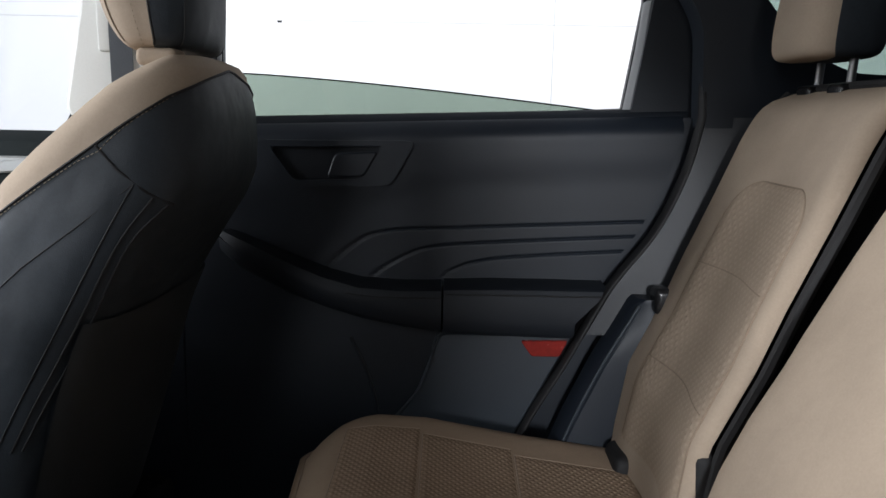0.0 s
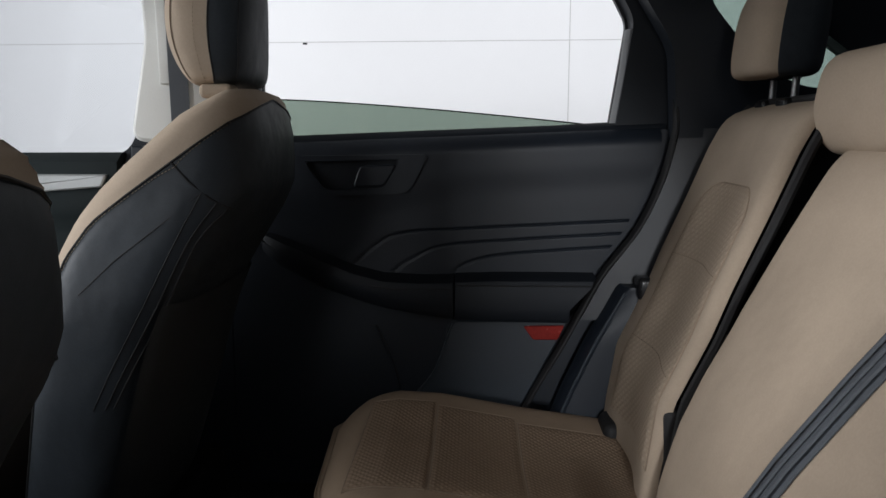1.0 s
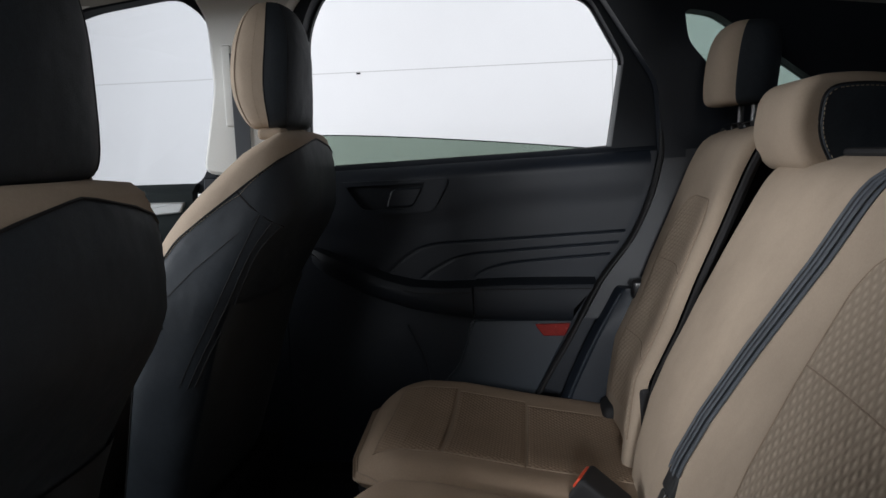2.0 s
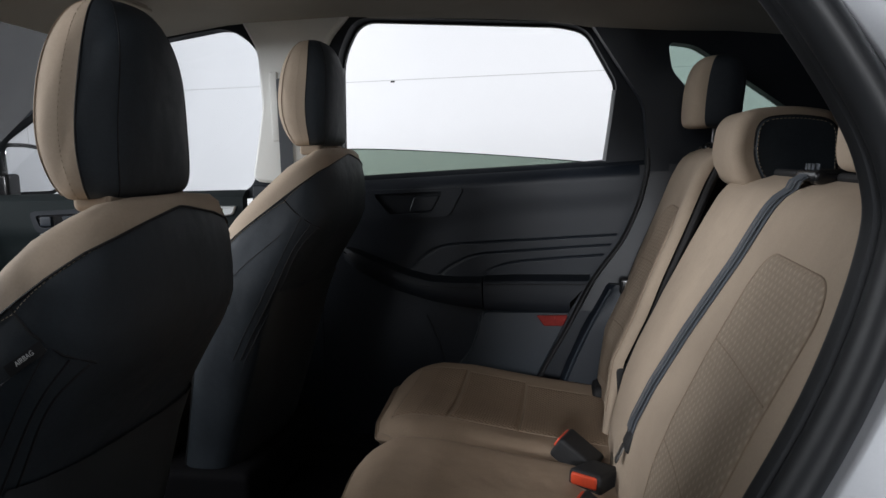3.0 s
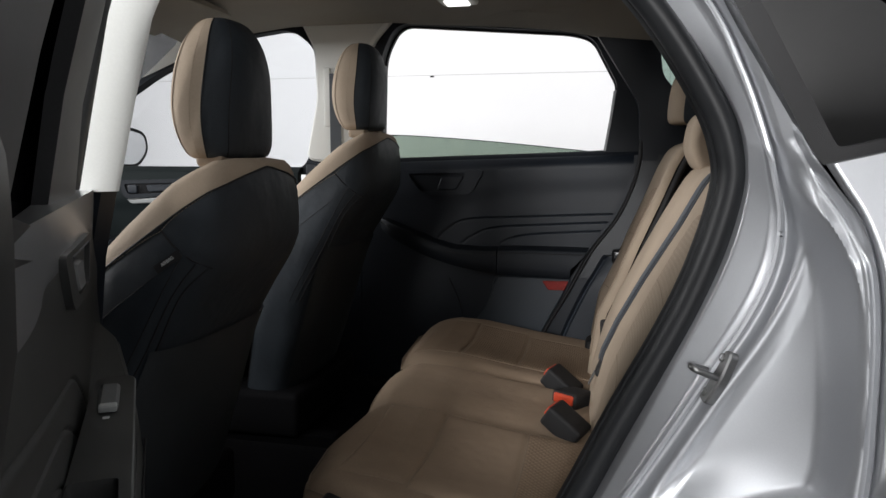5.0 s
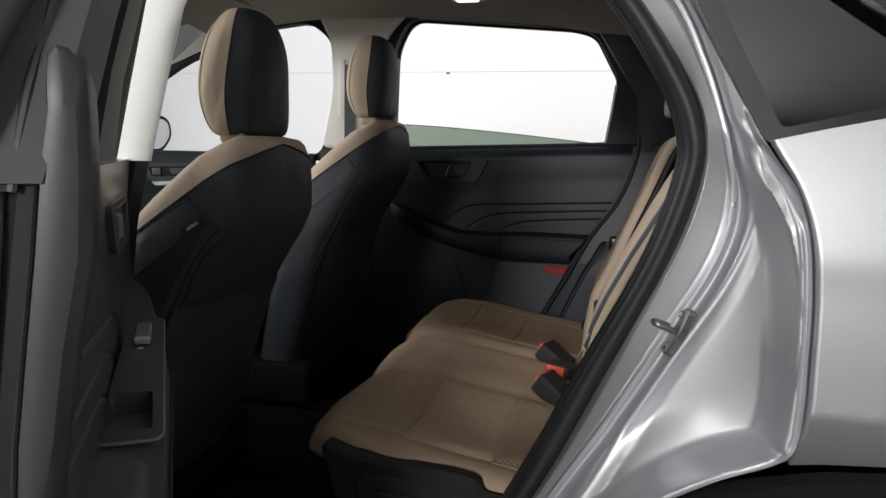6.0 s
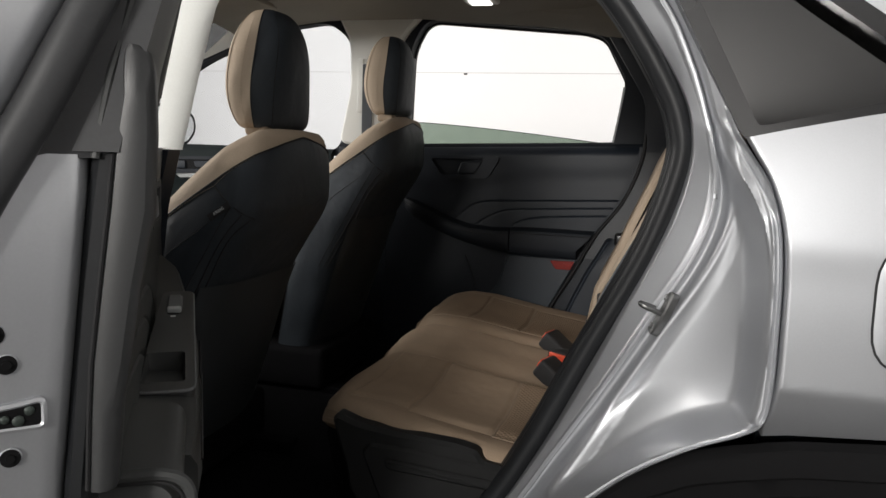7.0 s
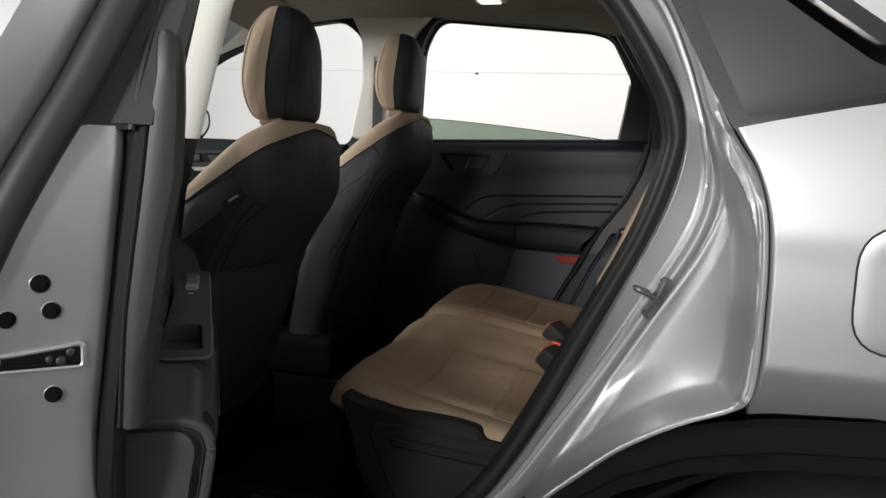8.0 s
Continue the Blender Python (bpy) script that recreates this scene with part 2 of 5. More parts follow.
CLADDING = surface("black_textured_cladding", (0.006, 0.006, 0.0065), 0.85, bump=0.3, scale=900, spots=0.15, spec=0.10)
TYRE = surface("black_tyre_rubber", (0.008, 0.008, 0.008), 0.85, bump=0.4, scale=300, spots=0.2)
STEEL = surface("zinc_steel", (0.22, 0.22, 0.22), 0.38, metal=1.0, spots=0.15, big=40)
LATCH_STEEL = surface("dull_green_zinc", (0.035, 0.045, 0.040), 0.5, metal=0.4, spots=0.3, big=300)
DULL_SILVER = surface("satin_silver_plastic", (0.50, 0.52, 0.52), 0.35, metal=0.6, spots=0.05)
RED = surface("red_reflector_plastic", (0.22, 0.016, 0.012), 0.25, spots=0.2, big=60)
RED_BUTTON = surface("red_orange_button", (0.62, 0.065, 0.022), 0.35, spots=0.1, big=60)
WEBBING = surface("grey_black_webbing", (0.072, 0.081, 0.094), 0.6, bump=0.5, scale=1400, spots=0.2, spec=0.4)
WHITE_MARK = surface("white_print", (0.65, 0.66, 0.66), 0.6, spots=0.05)
WALL = surface("white_wall_paint", (0.80, 0.80, 0.81), 0.7, bump=0.15, scale=200, spots=0.025, big=0.7)
WALL_GREY = surface("grey_wall_paint", (0.34, 0.34, 0.34), 0.8, bump=0.2, scale=200, spots=0.06, big=0.7)
JOINT = surface("grey_wall_joint", (0.55, 0.55, 0.55), 0.8, spots=0.1)
CEILING = surface("white_ceiling_paint", (0.75, 0.75, 0.75), 0.8, bump=0.2, scale=200, spots=0.03, big=0.7)
FLOOR = surface("grey_sealed_concrete", (0.09, 0.09, 0.09), 0.4, bump=0.2, scale=80, spots=0.15, big=1.3)
MIRROR = surface("mirror_glass", (0.85, 0.86, 0.87), 0.02, metal=1.0, spots=0.0, rough_var=0.0)
GLASS = pane_glass("clear_glass", (0.90, 0.91, 0.92))
GLASS_GREEN = pane_glass("green_tinted_glass", (0.52, 0.58, 0.53))
GLASS_DARK = pane_glass("privacy_glass", (0.05, 0.05, 0.062), 0.50)
GLASS_DIM = pane_glass("dark_door_glass", (0.010, 0.010, 0.012), -0.40)
GLASS_PALE = pane_glass("pale_green_glass", (0.55, 0.63, 0.59))
LAMP_GLOW = glowing("lit_diffuser", (1.0, 0.98, 0.95), 2.0)
SASH = surface("grey_sash_plastic", (0.16, 0.165, 0.17), 0.6, spots=0.1)
# Paler than the rubber of the other seals.
RUBBER_GREY = surface("paler_grey_rubber", (0.030, 0.031, 0.033), 0.5, bump=0.03, scale=900, spots=0.2, spec=0.45)

# ---- the studio round the car ----
X0, X1, Y0, Y1 = -7.0, 7.0, -8.0, 6.2
solo("floor", box(X0, X1, Y0, Y1, -0.12, 0.0), FLOOR, "grey sealed concrete studio floor", "floor", "structure")
solo("ceiling", box(X0, X1, Y0, Y1, CEIL, CEIL + 0.12), CEILING, "plain white studio ceiling", "ceiling", "structure")
wall_n = solo("wall_north", box(X0 - 0.15, X1 + 0.15, Y1, Y1 + 0.15, 0, CEIL), WALL, "white painted panel wall beyond the car windows", "wall", "structure")
# Added wall behind the camera; its grey tones down reflections in the silver paint.
solo("wall_south", box(X0 - 0.15, X1 + 0.15, Y0 - 0.15, Y0, 0, CEIL), WALL_GREY, "unseen grey wall, added to darken reflections", "wall", "structure")
solo("wall_west", box(X0 - 0.15, X0, Y0, Y1, 0, CEIL), WALL, "white painted studio wall", "wall", "structure")
solo("wall_east", box(X1, X1 + 0.15, Y0, Y1, 0, CEIL), WALL, "white painted studio wall", "wall", "structure")
ORIGIN[wall_n] = Vector((0, 0, 0))
part("panel_joint", box(X0, X1, Y1 - 0.003, Y1 - 0.0005, 2.026, 2.034, 0.0005), JOINT, wall_n)
for jx in (-5.6, -2.2, 1.2, 4.6):
    part("panel_joint", box(jx, jx + 0.008, Y1 - 0.003, Y1 - 0.0005, 0.0, CEIL, 0.0005), JOINT, wall_n)
part("wall_mark", box(-1.30, -1.26, Y1 - 0.008, Y1 - 0.0005, 2.008, 2.025, 0.001), PIPING, wall_n, "small dark chip on the joint")
# Housings for the added lamps, none of them in view.
for lx, ly, w, sx, sy in CEIL_LAMPS:
    cl = thing("added_ceiling_light", lx, ly, CEIL, "unseen long ceiling light fixture, added to light the scene", "lamp", "studio ceiling lights")
    part("housing", box(lx - sx / 2 - 0.05, lx + sx / 2 + 0.05, ly - sy / 2 - 0.05, ly + sy / 2 + 0.05, CEIL - 0.07, CEIL, 0.006), CEILING, cl)
for lx, ly, lz, w, sx, sy in SIDE_LAMPS:
    sl = thing("added_light_panel", lx, ly, 0.0, "unseen light panel on a floor stand, added to light the car", "lamp", "studio light panels")
    m = look((lx, ly, lz), (0.5, -0.6, 0.9))
    geo = box(-sx / 2 - 0.05, sx / 2 + 0.05, -sy / 2 - 0.05, sy / 2 + 0.05, 0.01, 0.07, 0.006)
    part("housing", ([m @ Vector(v) for v in geo[0]], geo[1]), CEILING, sl)
    part("stand_pole", tube([(lx, ly - 0.16, 0.0), (lx, ly - 0.16, lz)], 0.03), STEEL, sl)
    part("stand_foot", box(lx - 0.35, lx + 0.35, ly - 0.45, ly + 0.12, 0.0, 0.03, 0.005), STEEL, sl)

# ---- the car: shell, floor, roof lining ----
CX, CY = 0.4, 0.0
body = thing("car", CX, CY, 0.0, "silver five-door car body with black wheel arch cladding", "car")
part("floor_carpet", sheet([[(x, y, 0.36 + (0.10 * math.exp(-(y / 0.13) ** 2) if x < 0.5 else 0.0)) for y in np.linspace(-0.66, 0.74, 29)] for x in np.linspace(-1.5, 0.62, 24)], (0, 0, -0.06)), CARPET, body, "black carpeted floor with a low tunnel")
part("underbody", box(-1.7, 1.9, -0.62, 0.72, 0.22, 0.29, 0.01), CLADDING, body)


def roof_z(x, y):
    q = abs(y - 0.03) / 0.70
    z = 1.625 - 0.045 * q ** 4
    z -= 0.16 * max(0.0, (-0.45 - x) / 0.6) ** 2 + 0.10 * max(0.0, (x - 0.55) / 0.9) ** 2
    return z


solo("ceiling_lining", sheet([[(x, y, roof_z(x, y)) for y in np.linspace(-0.60, 0.68, 33)] for x in np.linspace(-0.80, 1.45, 42)], (0, 0, 0.02)), HEADLINER, "grey cloth headliner under the car roof", "ceiling", "structure")
part("roof", sheet([[(x, y, roof_z(x, y) + 0.05) for y in np.linspace(-0.66, 0.74, 25)] for x in np.linspace(-0.84, 1.5, 24)], (0, 0, 0.015)), SILVER, body)

# roof lining lamp
dome = thing("reading_lamp", 0.168, 0.46, 1.60, "small rectangular reading lamp, lit, in the grey headliner", "lamp")
part("bezel", rounded_box(0.115, 0.221, 0.425, 0.525, 1.602, 1.622, 0.008), TRIM_LIGHT, dome)
part("lens", rounded_box(0.135, 0.201, 0.445, 0.505, 1.597, 1.604, 0.003), LAMP_GLOW, dome, "lit white lens")

# sun visor and header
visor = thing("sun_visor", -0.62, 0.35, 1.56, "pale grey folded sun visor below the headliner", "visor")
part("visor_flap", sheet([[(x, y, roof_z(x, y) - 0.03) for y in np.linspace(0.06, 0.46, 12)] for x in np.linspace(-0.78, -0.53, 10)], (0, 0, 0.018)), HEADLINER, visor)
part("hinge_rod", tube([(-0.525, 0.06, 1.594), (-0.525, 0.46, 1.590)], 0.006), HEADLINER, visor)


# ---- right side: belt line, doors, windows ----
def belt(x):
    return 1.157 + 0.036 * x


def near_line(px, pz, pts):
    """Distance of a place from a broken line."""
    best = 9.0
    for (ax, az), (bx, bz) in zip(pts, pts[1:]):
        dx, dz = bx - ax, bz - az
        t = max(0.0, min(1.0, ((px - ax) * dx + (pz - az) * dz) / (dx * dx + dz * dz)))
        best = min(best, math.hypot(px - ax - t * dx, pz - az - t * dz))
    return best


DOOR_REAR = [(0.40, 0.30), (0.46, 0.355), (0.61, 0.393), (0.75, 0.468), (0.884, 0.537), (0.984, 0.609), (1.08, 0.652), (1.162, 0.672), (1.20, 0.674)]
LINES = [
    spline([(0.05, 0.90, 0), (0.10, 0.945, 0), (0.16, 0.973, 0), (0.30, 0.982, 0), (0.62, 0.998, 0)], 5),
    spline([(0.14, 0.893, 0), (0.17, 0.915, 0), (0.24, 0.946, 0), (0.36, 0.957, 0), (0.61, 0.972, 0)], 5),
    spline([(0.255, 0.882, 0), (0.28, 0.905, 0), (0.335, 0.924, 0), (0.43, 0.934, 0), (0.59, 0.945, 0)], 5),
]
LINES = [[(p.x, p.y) for p in l] for l in LINES]
SHELF = [(-0.2, 1.02), (0.05, 1.02), (0.17, 1.045), (0.30, 1.075), (0.68, 1.095)]


def door_face(x, z):
    """The depth of the rear door's lining."""
    zb = belt(x)
    y = 0.700
    shelf = lerp_at(SHELF, x)[0]
    k = max(-1.0, min(1.0, (z - shelf) / 0.030))
    y -= 0.0035 * (0.5 + 0.5 * math.sin(k * math.pi / 2))
    if z > zb - 0.035:
        y += 0.026 * ((z - zb + 0.035) / 0.035) ** 2
    if z < 0.80:
        y -= 0.012 * min(1.0, (0.80 - z) / 0.25)
    for i, l in enumerate(LINES):
        d = near_line(x, z, l)
        if d < 0.012:
            y += 0.0032 * math.exp(-(d / 0.0020) ** 2)
    return y


def glass_top(x):
    return 1.2435 - (0.050 * ((x + 0.12) / 0.62) ** 1.35 if x > -0.12 else 0.0)


def door_inside(door, mp, back, shut, plain, soft):
    """The lining and fittings of a rear door; mp lays the closed right door's places into the world."""
    def laid(geo):
        return [mp(*v) for v in geo[0]], geo[1]

    rows = []
    for z in np.concatenate([np.linspace(0.36, 0.80, 12), np.linspace(0.81, 0.87, 8), np.linspace(0.873, 1.02, 130), np.linspace(1.026, 1.20, 27)]):
        xr = lerp_at(DOOR_REAR, z)[0]
        row = []
        for t in np.linspace(0, 1, 130):
            x = -0.20 + t * (xr + 0.20)
            zz = 1.10 + (z - 1.10) / 0.10 * (belt(x) - 1.10) if z > 1.10 else z
            row.append(mp(x, door_face(x, zz), zz))
        rows.append(row)
    part("door_lining", sheet(rows, back), plain, door, "black moulded lining with three curved crease lines")
    # armrest
    r = []
    for x, zt, zb, yi in ((-0.13, 0.975, 0.93, 0.690), (-0.09, 0.962, 0.905, 0.668), (0.0, 0.925, 0.865, 0.652), (0.06, 0.902, 0.845, 0.645), (0.12, 0.887, 0.828, 0.640), (0.19, 0.883, 0.815, 0.638), (0.262, 0.884, 0.806, 0.638)):
        r.append([(x, 0.705, zb + 0.004), (x, yi + 0.014, zb), (x, yi + 0.003, zb + 0.010), (x, yi, zb + 0.03), (x, yi, zt - 0.018), (x, yi + 0.006, zt - 0.005), (x, yi + 0.018, zt), (x, 0.705, zt + 0.004)])
    part("armrest_front", laid(loft(r)), soft, door, "black padded armrest sweeping forward to the pull")
    r = []
    for x, zt, zb, yi in ((0.266, 0.886, 0.804, 0.637), (0.35, 0.889, 0.801, 0.636), (0.45, 0.889, 0.799, 0.636), (0.545, 0.888, 0.797, 0.640)):
        cut = lerp_at(DOOR_REAR, zb)[0] if x > 0.5 else None
        r.append([((cut or x) - 0.004, 0.705, zb + 0.004), ((cut or x) - 0.004, yi + 0.014, zb), (cut or x, yi + 0.003, zb + 0.010), (cut or x, yi, zb + 0.03), (x - 0.012 if cut else x, yi, zt - 0.018), (x - 0.006 if cut else x, yi + 0.006, zt - 0.005), (x, yi + 0.018, zt), (x, 0.705, zt + 0.004)])
    part("armrest_pad", laid(loft(r)), soft, door, "black padded armrest block")
    part("armrest_seam", laid(tube([(x, 0.6375, z) for x, z in ((0.10, 0.874), (0.15, 0.868), (0.262, 0.868))], 0.0012, n=6)), PIPING, door)
    part("armrest_seam", laid(tube([(x, 0.636, 0.876) for x in (0.268, 0.40, 0.535)], 0.0012, n=6)), PIPING, door)
    # lower pocket panel and reflector
    pocket = [(0.262, 0.795), (0.496, 0.794), (0.385, 0.58), (0.36, 0.50), (0.10, 0.48), (0.16, 0.60), (0.222, 0.685)]
    part("pocket_panel", laid(slab(round_poly(pocket, 0.012, 3), 0.700, 0.678, on_y, 0.003)), PANEL_GREY, door, "dark grey lower pocket panel")
    part("panel_edge", laid(tube(spline([(0.492, 0.6765, 0.795), (0.38, 0.6765, 0.796), (0.264, 0.6765, 0.795), (0.245, 0.6765, 0.74), (0.223, 0.6765, 0.687), (0.185, 0.677, 0.64), (0.15, 0.677, 0.60)], 4), 0.002, n=6)), PANEL_GREY, door)
    part("reflector", laid(slab(round_poly([(0.404, 0.785), (0.487, 0.787), (0.474, 0.757), (0.424, 0.757)], 0.004, 2), 0.679, 0.672, on_y, 0.0015)), RED, door, "red reflector")
    part("speaker_rim", laid(tube(spline([(0.10, 0.694, 0.78), (0.135, 0.693, 0.70), (0.15, 0.692, 0.62), (0.13, 0.692, 0.54)], 5), 0.003, n=6)), plain, door)
    # inner handle in its recess
    bez_o = round_poly([(-0.062, 1.128), (0.214, 1.131), (0.172, 1.054), (-0.008, 1.047)], 0.018, 4)
    bez_i = round_poly([(-0.038, 1.117), (0.156, 1.120), (0.122, 1.064), (0.004, 1.060)], 0.012, 4)
    part("handle_bezel", laid(frame_ring(bez_o, bez_i, 0.700, 0.6885, on_y)), plain, door)
    part("handle_recess", laid(slab(inset(bez_i, -0.002), 0.699, 0.6945, on_y, 0.001)), soft, door, "dark recess")
    # The open door's handle gets a paler grey that carries the light on it.
    part("handle", laid(slab(round_poly([(0.075, 1.108), (0.150, 1.112), (0.125, 1.068), (0.060, 1.066)], 0.01, 4), 0.696, 0.6865, on_y, 0.003)), PLASTIC if shut else SASH, door, "pull handle")
    part("handle_rim", laid(tube([(-0.036, 0.689, 1.118), (0.06, 0.689, 1.1195), (0.154, 0.689, 1.121)], 0.0018, n=6)), PLASTIC, door)


door = thing("rear_car_door", 0.25, 0.72, 0.40, "closed black rear door lining with its window lowered", "car door")
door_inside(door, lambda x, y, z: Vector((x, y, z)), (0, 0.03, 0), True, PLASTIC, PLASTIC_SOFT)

# sill strip under the glass
part("sill_strip", sheet([[(x, y, belt(x) + dz) for y, dz in ((0.722, -0.010), (0.728, 0.004), (0.742, 0.013), (0.775, 0.014), (0.785, 0.008))] for x in np.linspace(-0.20, 0.686, 24)], (0, 0, -0.03)), PLASTIC_SOFT, door)


def mixed_round(pts, n=6):
    """An outline whose corners carry their own radius."""
    out, m = [], len(pts)
    for i in range(m):
        a, b, c = Vector(pts[i - 1][:2]), Vector(pts[i][:2]), Vector(pts[(i + 1) % m][:2])
        k = min(pts[i][2], (a - b).length * 0.45, (c - b).length * 0.45)
        s, e = b + (a - b).normalized() * k, b + (c - b).normalized() * k
        out += [tuple((1 - j / n) ** 2 * s + 2 * j / n * (1 - j / n) * b + (j / n) ** 2 * e) for j in range(n + 1)]
    return out


WIN_R = mixed_round([(-0.150, 1.150, 0.02), (-0.140, 1.498, 0.05), (-0.085, 1.601, 0.05), (0.470, 1.556, 0.03), (0.540, 1.536, 0.05), (0.618, 1.392, 0.02), (0.588, 1.188, 0.006)])
OUT_R = mixed_round([(-0.205, 1.140, 0.02), (-0.190, 1.52, 0.05), (-0.10, 1.648, 0.05), (0.50, 1.612, 0.03), (0.620, 1.568, 0.05), (0.715, 1.390, 0.03), (0.725, 1.150, 0.01)])
part("window_frame", frame_ring(OUT_R, WIN_R, 0.735, 0.800, on_y), PLASTIC_SOFT, door, "black window surround")
part("window_channel", frame_ring(inset(WIN_R, -0.004), inset(WIN_R, 0.006), 0.785, 0.800, on_y), RUBBER, door)
part("sash_edge", tube([(0.590, 0.765, 1.188), (0.606, 0.765, 1.29), (0.616, 0.765, 1.375)], 0.010, 0.022, up=(0, 1, 0)), SASH, door, "grey sash edge")
part("sash_edge", tube([(-0.147, 0.772, 1.17), (-0.144, 0.772, 1.33), (-0.136, 0.772, 1.47)], 0.005, 0.014, up=(0, 1, 0)), SASH, door, "grey sash edge")
pane = part("lowered_glass", sheet([[(x, 0.782, z) for z in np.linspace(1.12, glass_top(x), 6)] for x in np.linspace(-0.145, 0.545, 24)], (0, 0.004, 0)), GLASS_GREEN, door, "green tinted pane rolled most of the way down")
pane.visible_shadow = False
part("glass_edge", tube([(x, 0.784, glass_top(x)) for x in np.linspace(-0.145, 0.545, 24)], 0.0016, n=6), GLOSS_BLACK, door, "dark ground top edge of the pane")

# door seal on the body behind the door
part("door_seal_far", tube(spline([(x + 0.016, 0.672, z) for z, x in DOOR_REAR] + [(0.69, 0.70, 1.30), (0.665, 0.715, 1.44), (0.60, 0.72, 1.56)], 6), 0.006, 0.014, up=(0, 1, 0)), PIPING, body, "black rubber door seal")

part("pillar_inner", sheet([[(lerp_at(DOOR_REAR, z)[0] + dx, 0.712, z) for dx in (0.0, 0.05, 0.16, 0.30)] for z in np.linspace(0.32, 1.178, 16)], (0, 0.05, 0)), PLASTIC, body)
part("sill_far", box(-1.56, 0.70, 0.655, 0.79, 0.26, 0.43, 0.01), BASE_BLACK, body)
part("sill_cover", box(-1.50, 0.42, 0.60, 0.66, 0.33, 0.44, 0.01), BASE_BLACK, body)

# ---- right rear pillar trims ----
pil = thing("rear_pillar_trim", 0.8, 0.68, 0.45, "black plastic trim round the rear pillar and quarter window", "pillar trim")
QW = round_poly([(0.745, 1.41), (0.735, 1.480), (0.80, 1.468), (1.05, 1.285), (1.06, 1.250), (0.93, 1.255), (0.845, 1.290)], 0.02, 5)
QO = mixed_round([(0.680, 1.33, 0.03), (0.535, 1.56, 0.03), (0.95, 1.59, 0.03), (1.45, 1.58, 0.03), (1.55, 1.172, 0.03), (0.95, 1.164, 0.01), (0.690, 1.162, 0.004)], 5)
part("upper_trim", frame_ring(QO, QW, 0.664, 0.72, on_y), PLASTIC, pil, "black upper pillar trim")
pw = part("quarter_glass", slab(inset(QW, -0.005), 0.700, 0.705, on_y, 0.001), GLASS_PALE, pil, "pale green quarter window")
pw.visible_shadow = False
low = [[(lerp_at(DOOR_REAR, z)[0] + 0.024 + t * (0.95 - lerp_at(DOOR_REAR, z)[0]), 0.660 - 0.03 * t + 0.010 * math.cos(t * 3), z) for t in np.linspace(0, 1, 10)] for z in np.linspace(0.80, 1.180, 24)]
part("lower_trim", sheet(low, (0, 0.03, 0)), LIT_GREY, pil, "smooth lower pillar trim, coloured paler as if lit")
g = []
for z, x in ((0.42, 0.385), (0.55, 0.44), (0.66, 0.482), (0.76, 0.527), (0.84, 0.570), (0.868, 0.584), (0.876, 0.592)):
    w = 0.13 if z < 0.86 else 0.10
    yi = 0.615 if z < 0.86 else 0.625
    g.append([(x, 0.675, z), (x + 0.004, yi + 0.012, z), (x + 0.016, yi, z), (x + w * 0.5, yi - 0.004, z), (x + w, yi + 0.002, z), (x + w, 0.675, z)])
part("seat_side_cover", loft(g), PLASTIC, pil, "black cover beside the rear seat")
part("cover_edge", tube(spline([(x + 0.010, 0.6185, z) for z, x in ((0.45, 0.397), (0.55, 0.44), (0.66, 0.482), (0.76, 0.527), (0.84, 0.570), (0.866, 0.584))], 4), 0.003, n=6), PANEL_GREY, pil)
part("belt_guide", rounded_box(0.615, 0.665, 0.598, 0.640, 0.855, 0.900, 0.010), GLOSS_BLACK, pil)

# ---- right middle pillar and front door ----
bp = thing("middle_pillar_trim", -0.27, 0.70, 1.10, "pale grey upper middle pillar trim above a dark lower part", "pillar trim")
part("upper_trim", slab(round_poly([(-0.42, 1.640), (-0.358, 1.52), (-0.352, 1.36), (-0.395, 1.16), (-0.215, 1.14), (-0.188, 1.46), (-0.155, 1.54), (-0.08, 1.620)], 0.03, 5), 0.70, 0.765, on_y, 0.008), TRIM_LIGHT, bp, "pale grey plastic")
part("lower_trim", slab([(-0.44, 0.40), (-0.40, 1.15), (-0.205, 1.14), (-0.205, 0.40)], 0.712, 0.77, on_y, 0.004), PLASTIC, bp, "black plastic")
part("belt_height_slider", rounded_box(-0.322, -0.300, 0.690, 0.704, 1.27, 1.46, 0.004), TRIM_LIGHT, bp)
part("dark_frame", slab(round_poly([(-0.20, 1.15), (-0.185, 1.50), (-0.12, 1.60), (-0.09, 1.60), (-0.138, 1.50), (-0.150, 1.15)], 0.01, 3), 0.738, 0.79, on_y, 0.003), RUBBER, bp)
part("belt_strap", sheet([[(x, 0.686, z) for x in (-0.300, -0.262)] for z in np.linspace(1.16, 1.44, 8)], (0, 0.002, 0)), WEBBING, bp)

fd = thing("front_car_door", -0.85, 0.72, 0.40, "closed black front door lining with a silver trim strip", "car door")
frows = []
for z in np.linspace(0.40, 1.135, 40):
    row = []
    for x in np.linspace(-1.42, -0.425, 40):
        y = 0.712 - 0.014 * (0.5 + 0.5 * math.sin(max(-1, min(1, (z - 1.00) / 0.02)) * math.pi / 2))
        y += 0.04 * max(0, (z - 1.11) / 0.03) ** 2
        for zz in (0.94, 0.905, 0.87):
            y += 0.004 * math.exp(-((z - zz) / 0.006) ** 2)
        row.append((x, y, z))
    frows.append(row)
part("door_lining", sheet(frows, (0, 0.03, 0)), FRONT_PLASTIC, fd)
WIN_F = round_poly([(-1.30, 1.118), (-1.27, 1.285), (-0.98, 1.455), (-0.70, 1.568), (-0.46, 1.597), (-0.368, 1.53), (-0.362, 1.34), (-0.412, 1.130)], 0.05, 6)
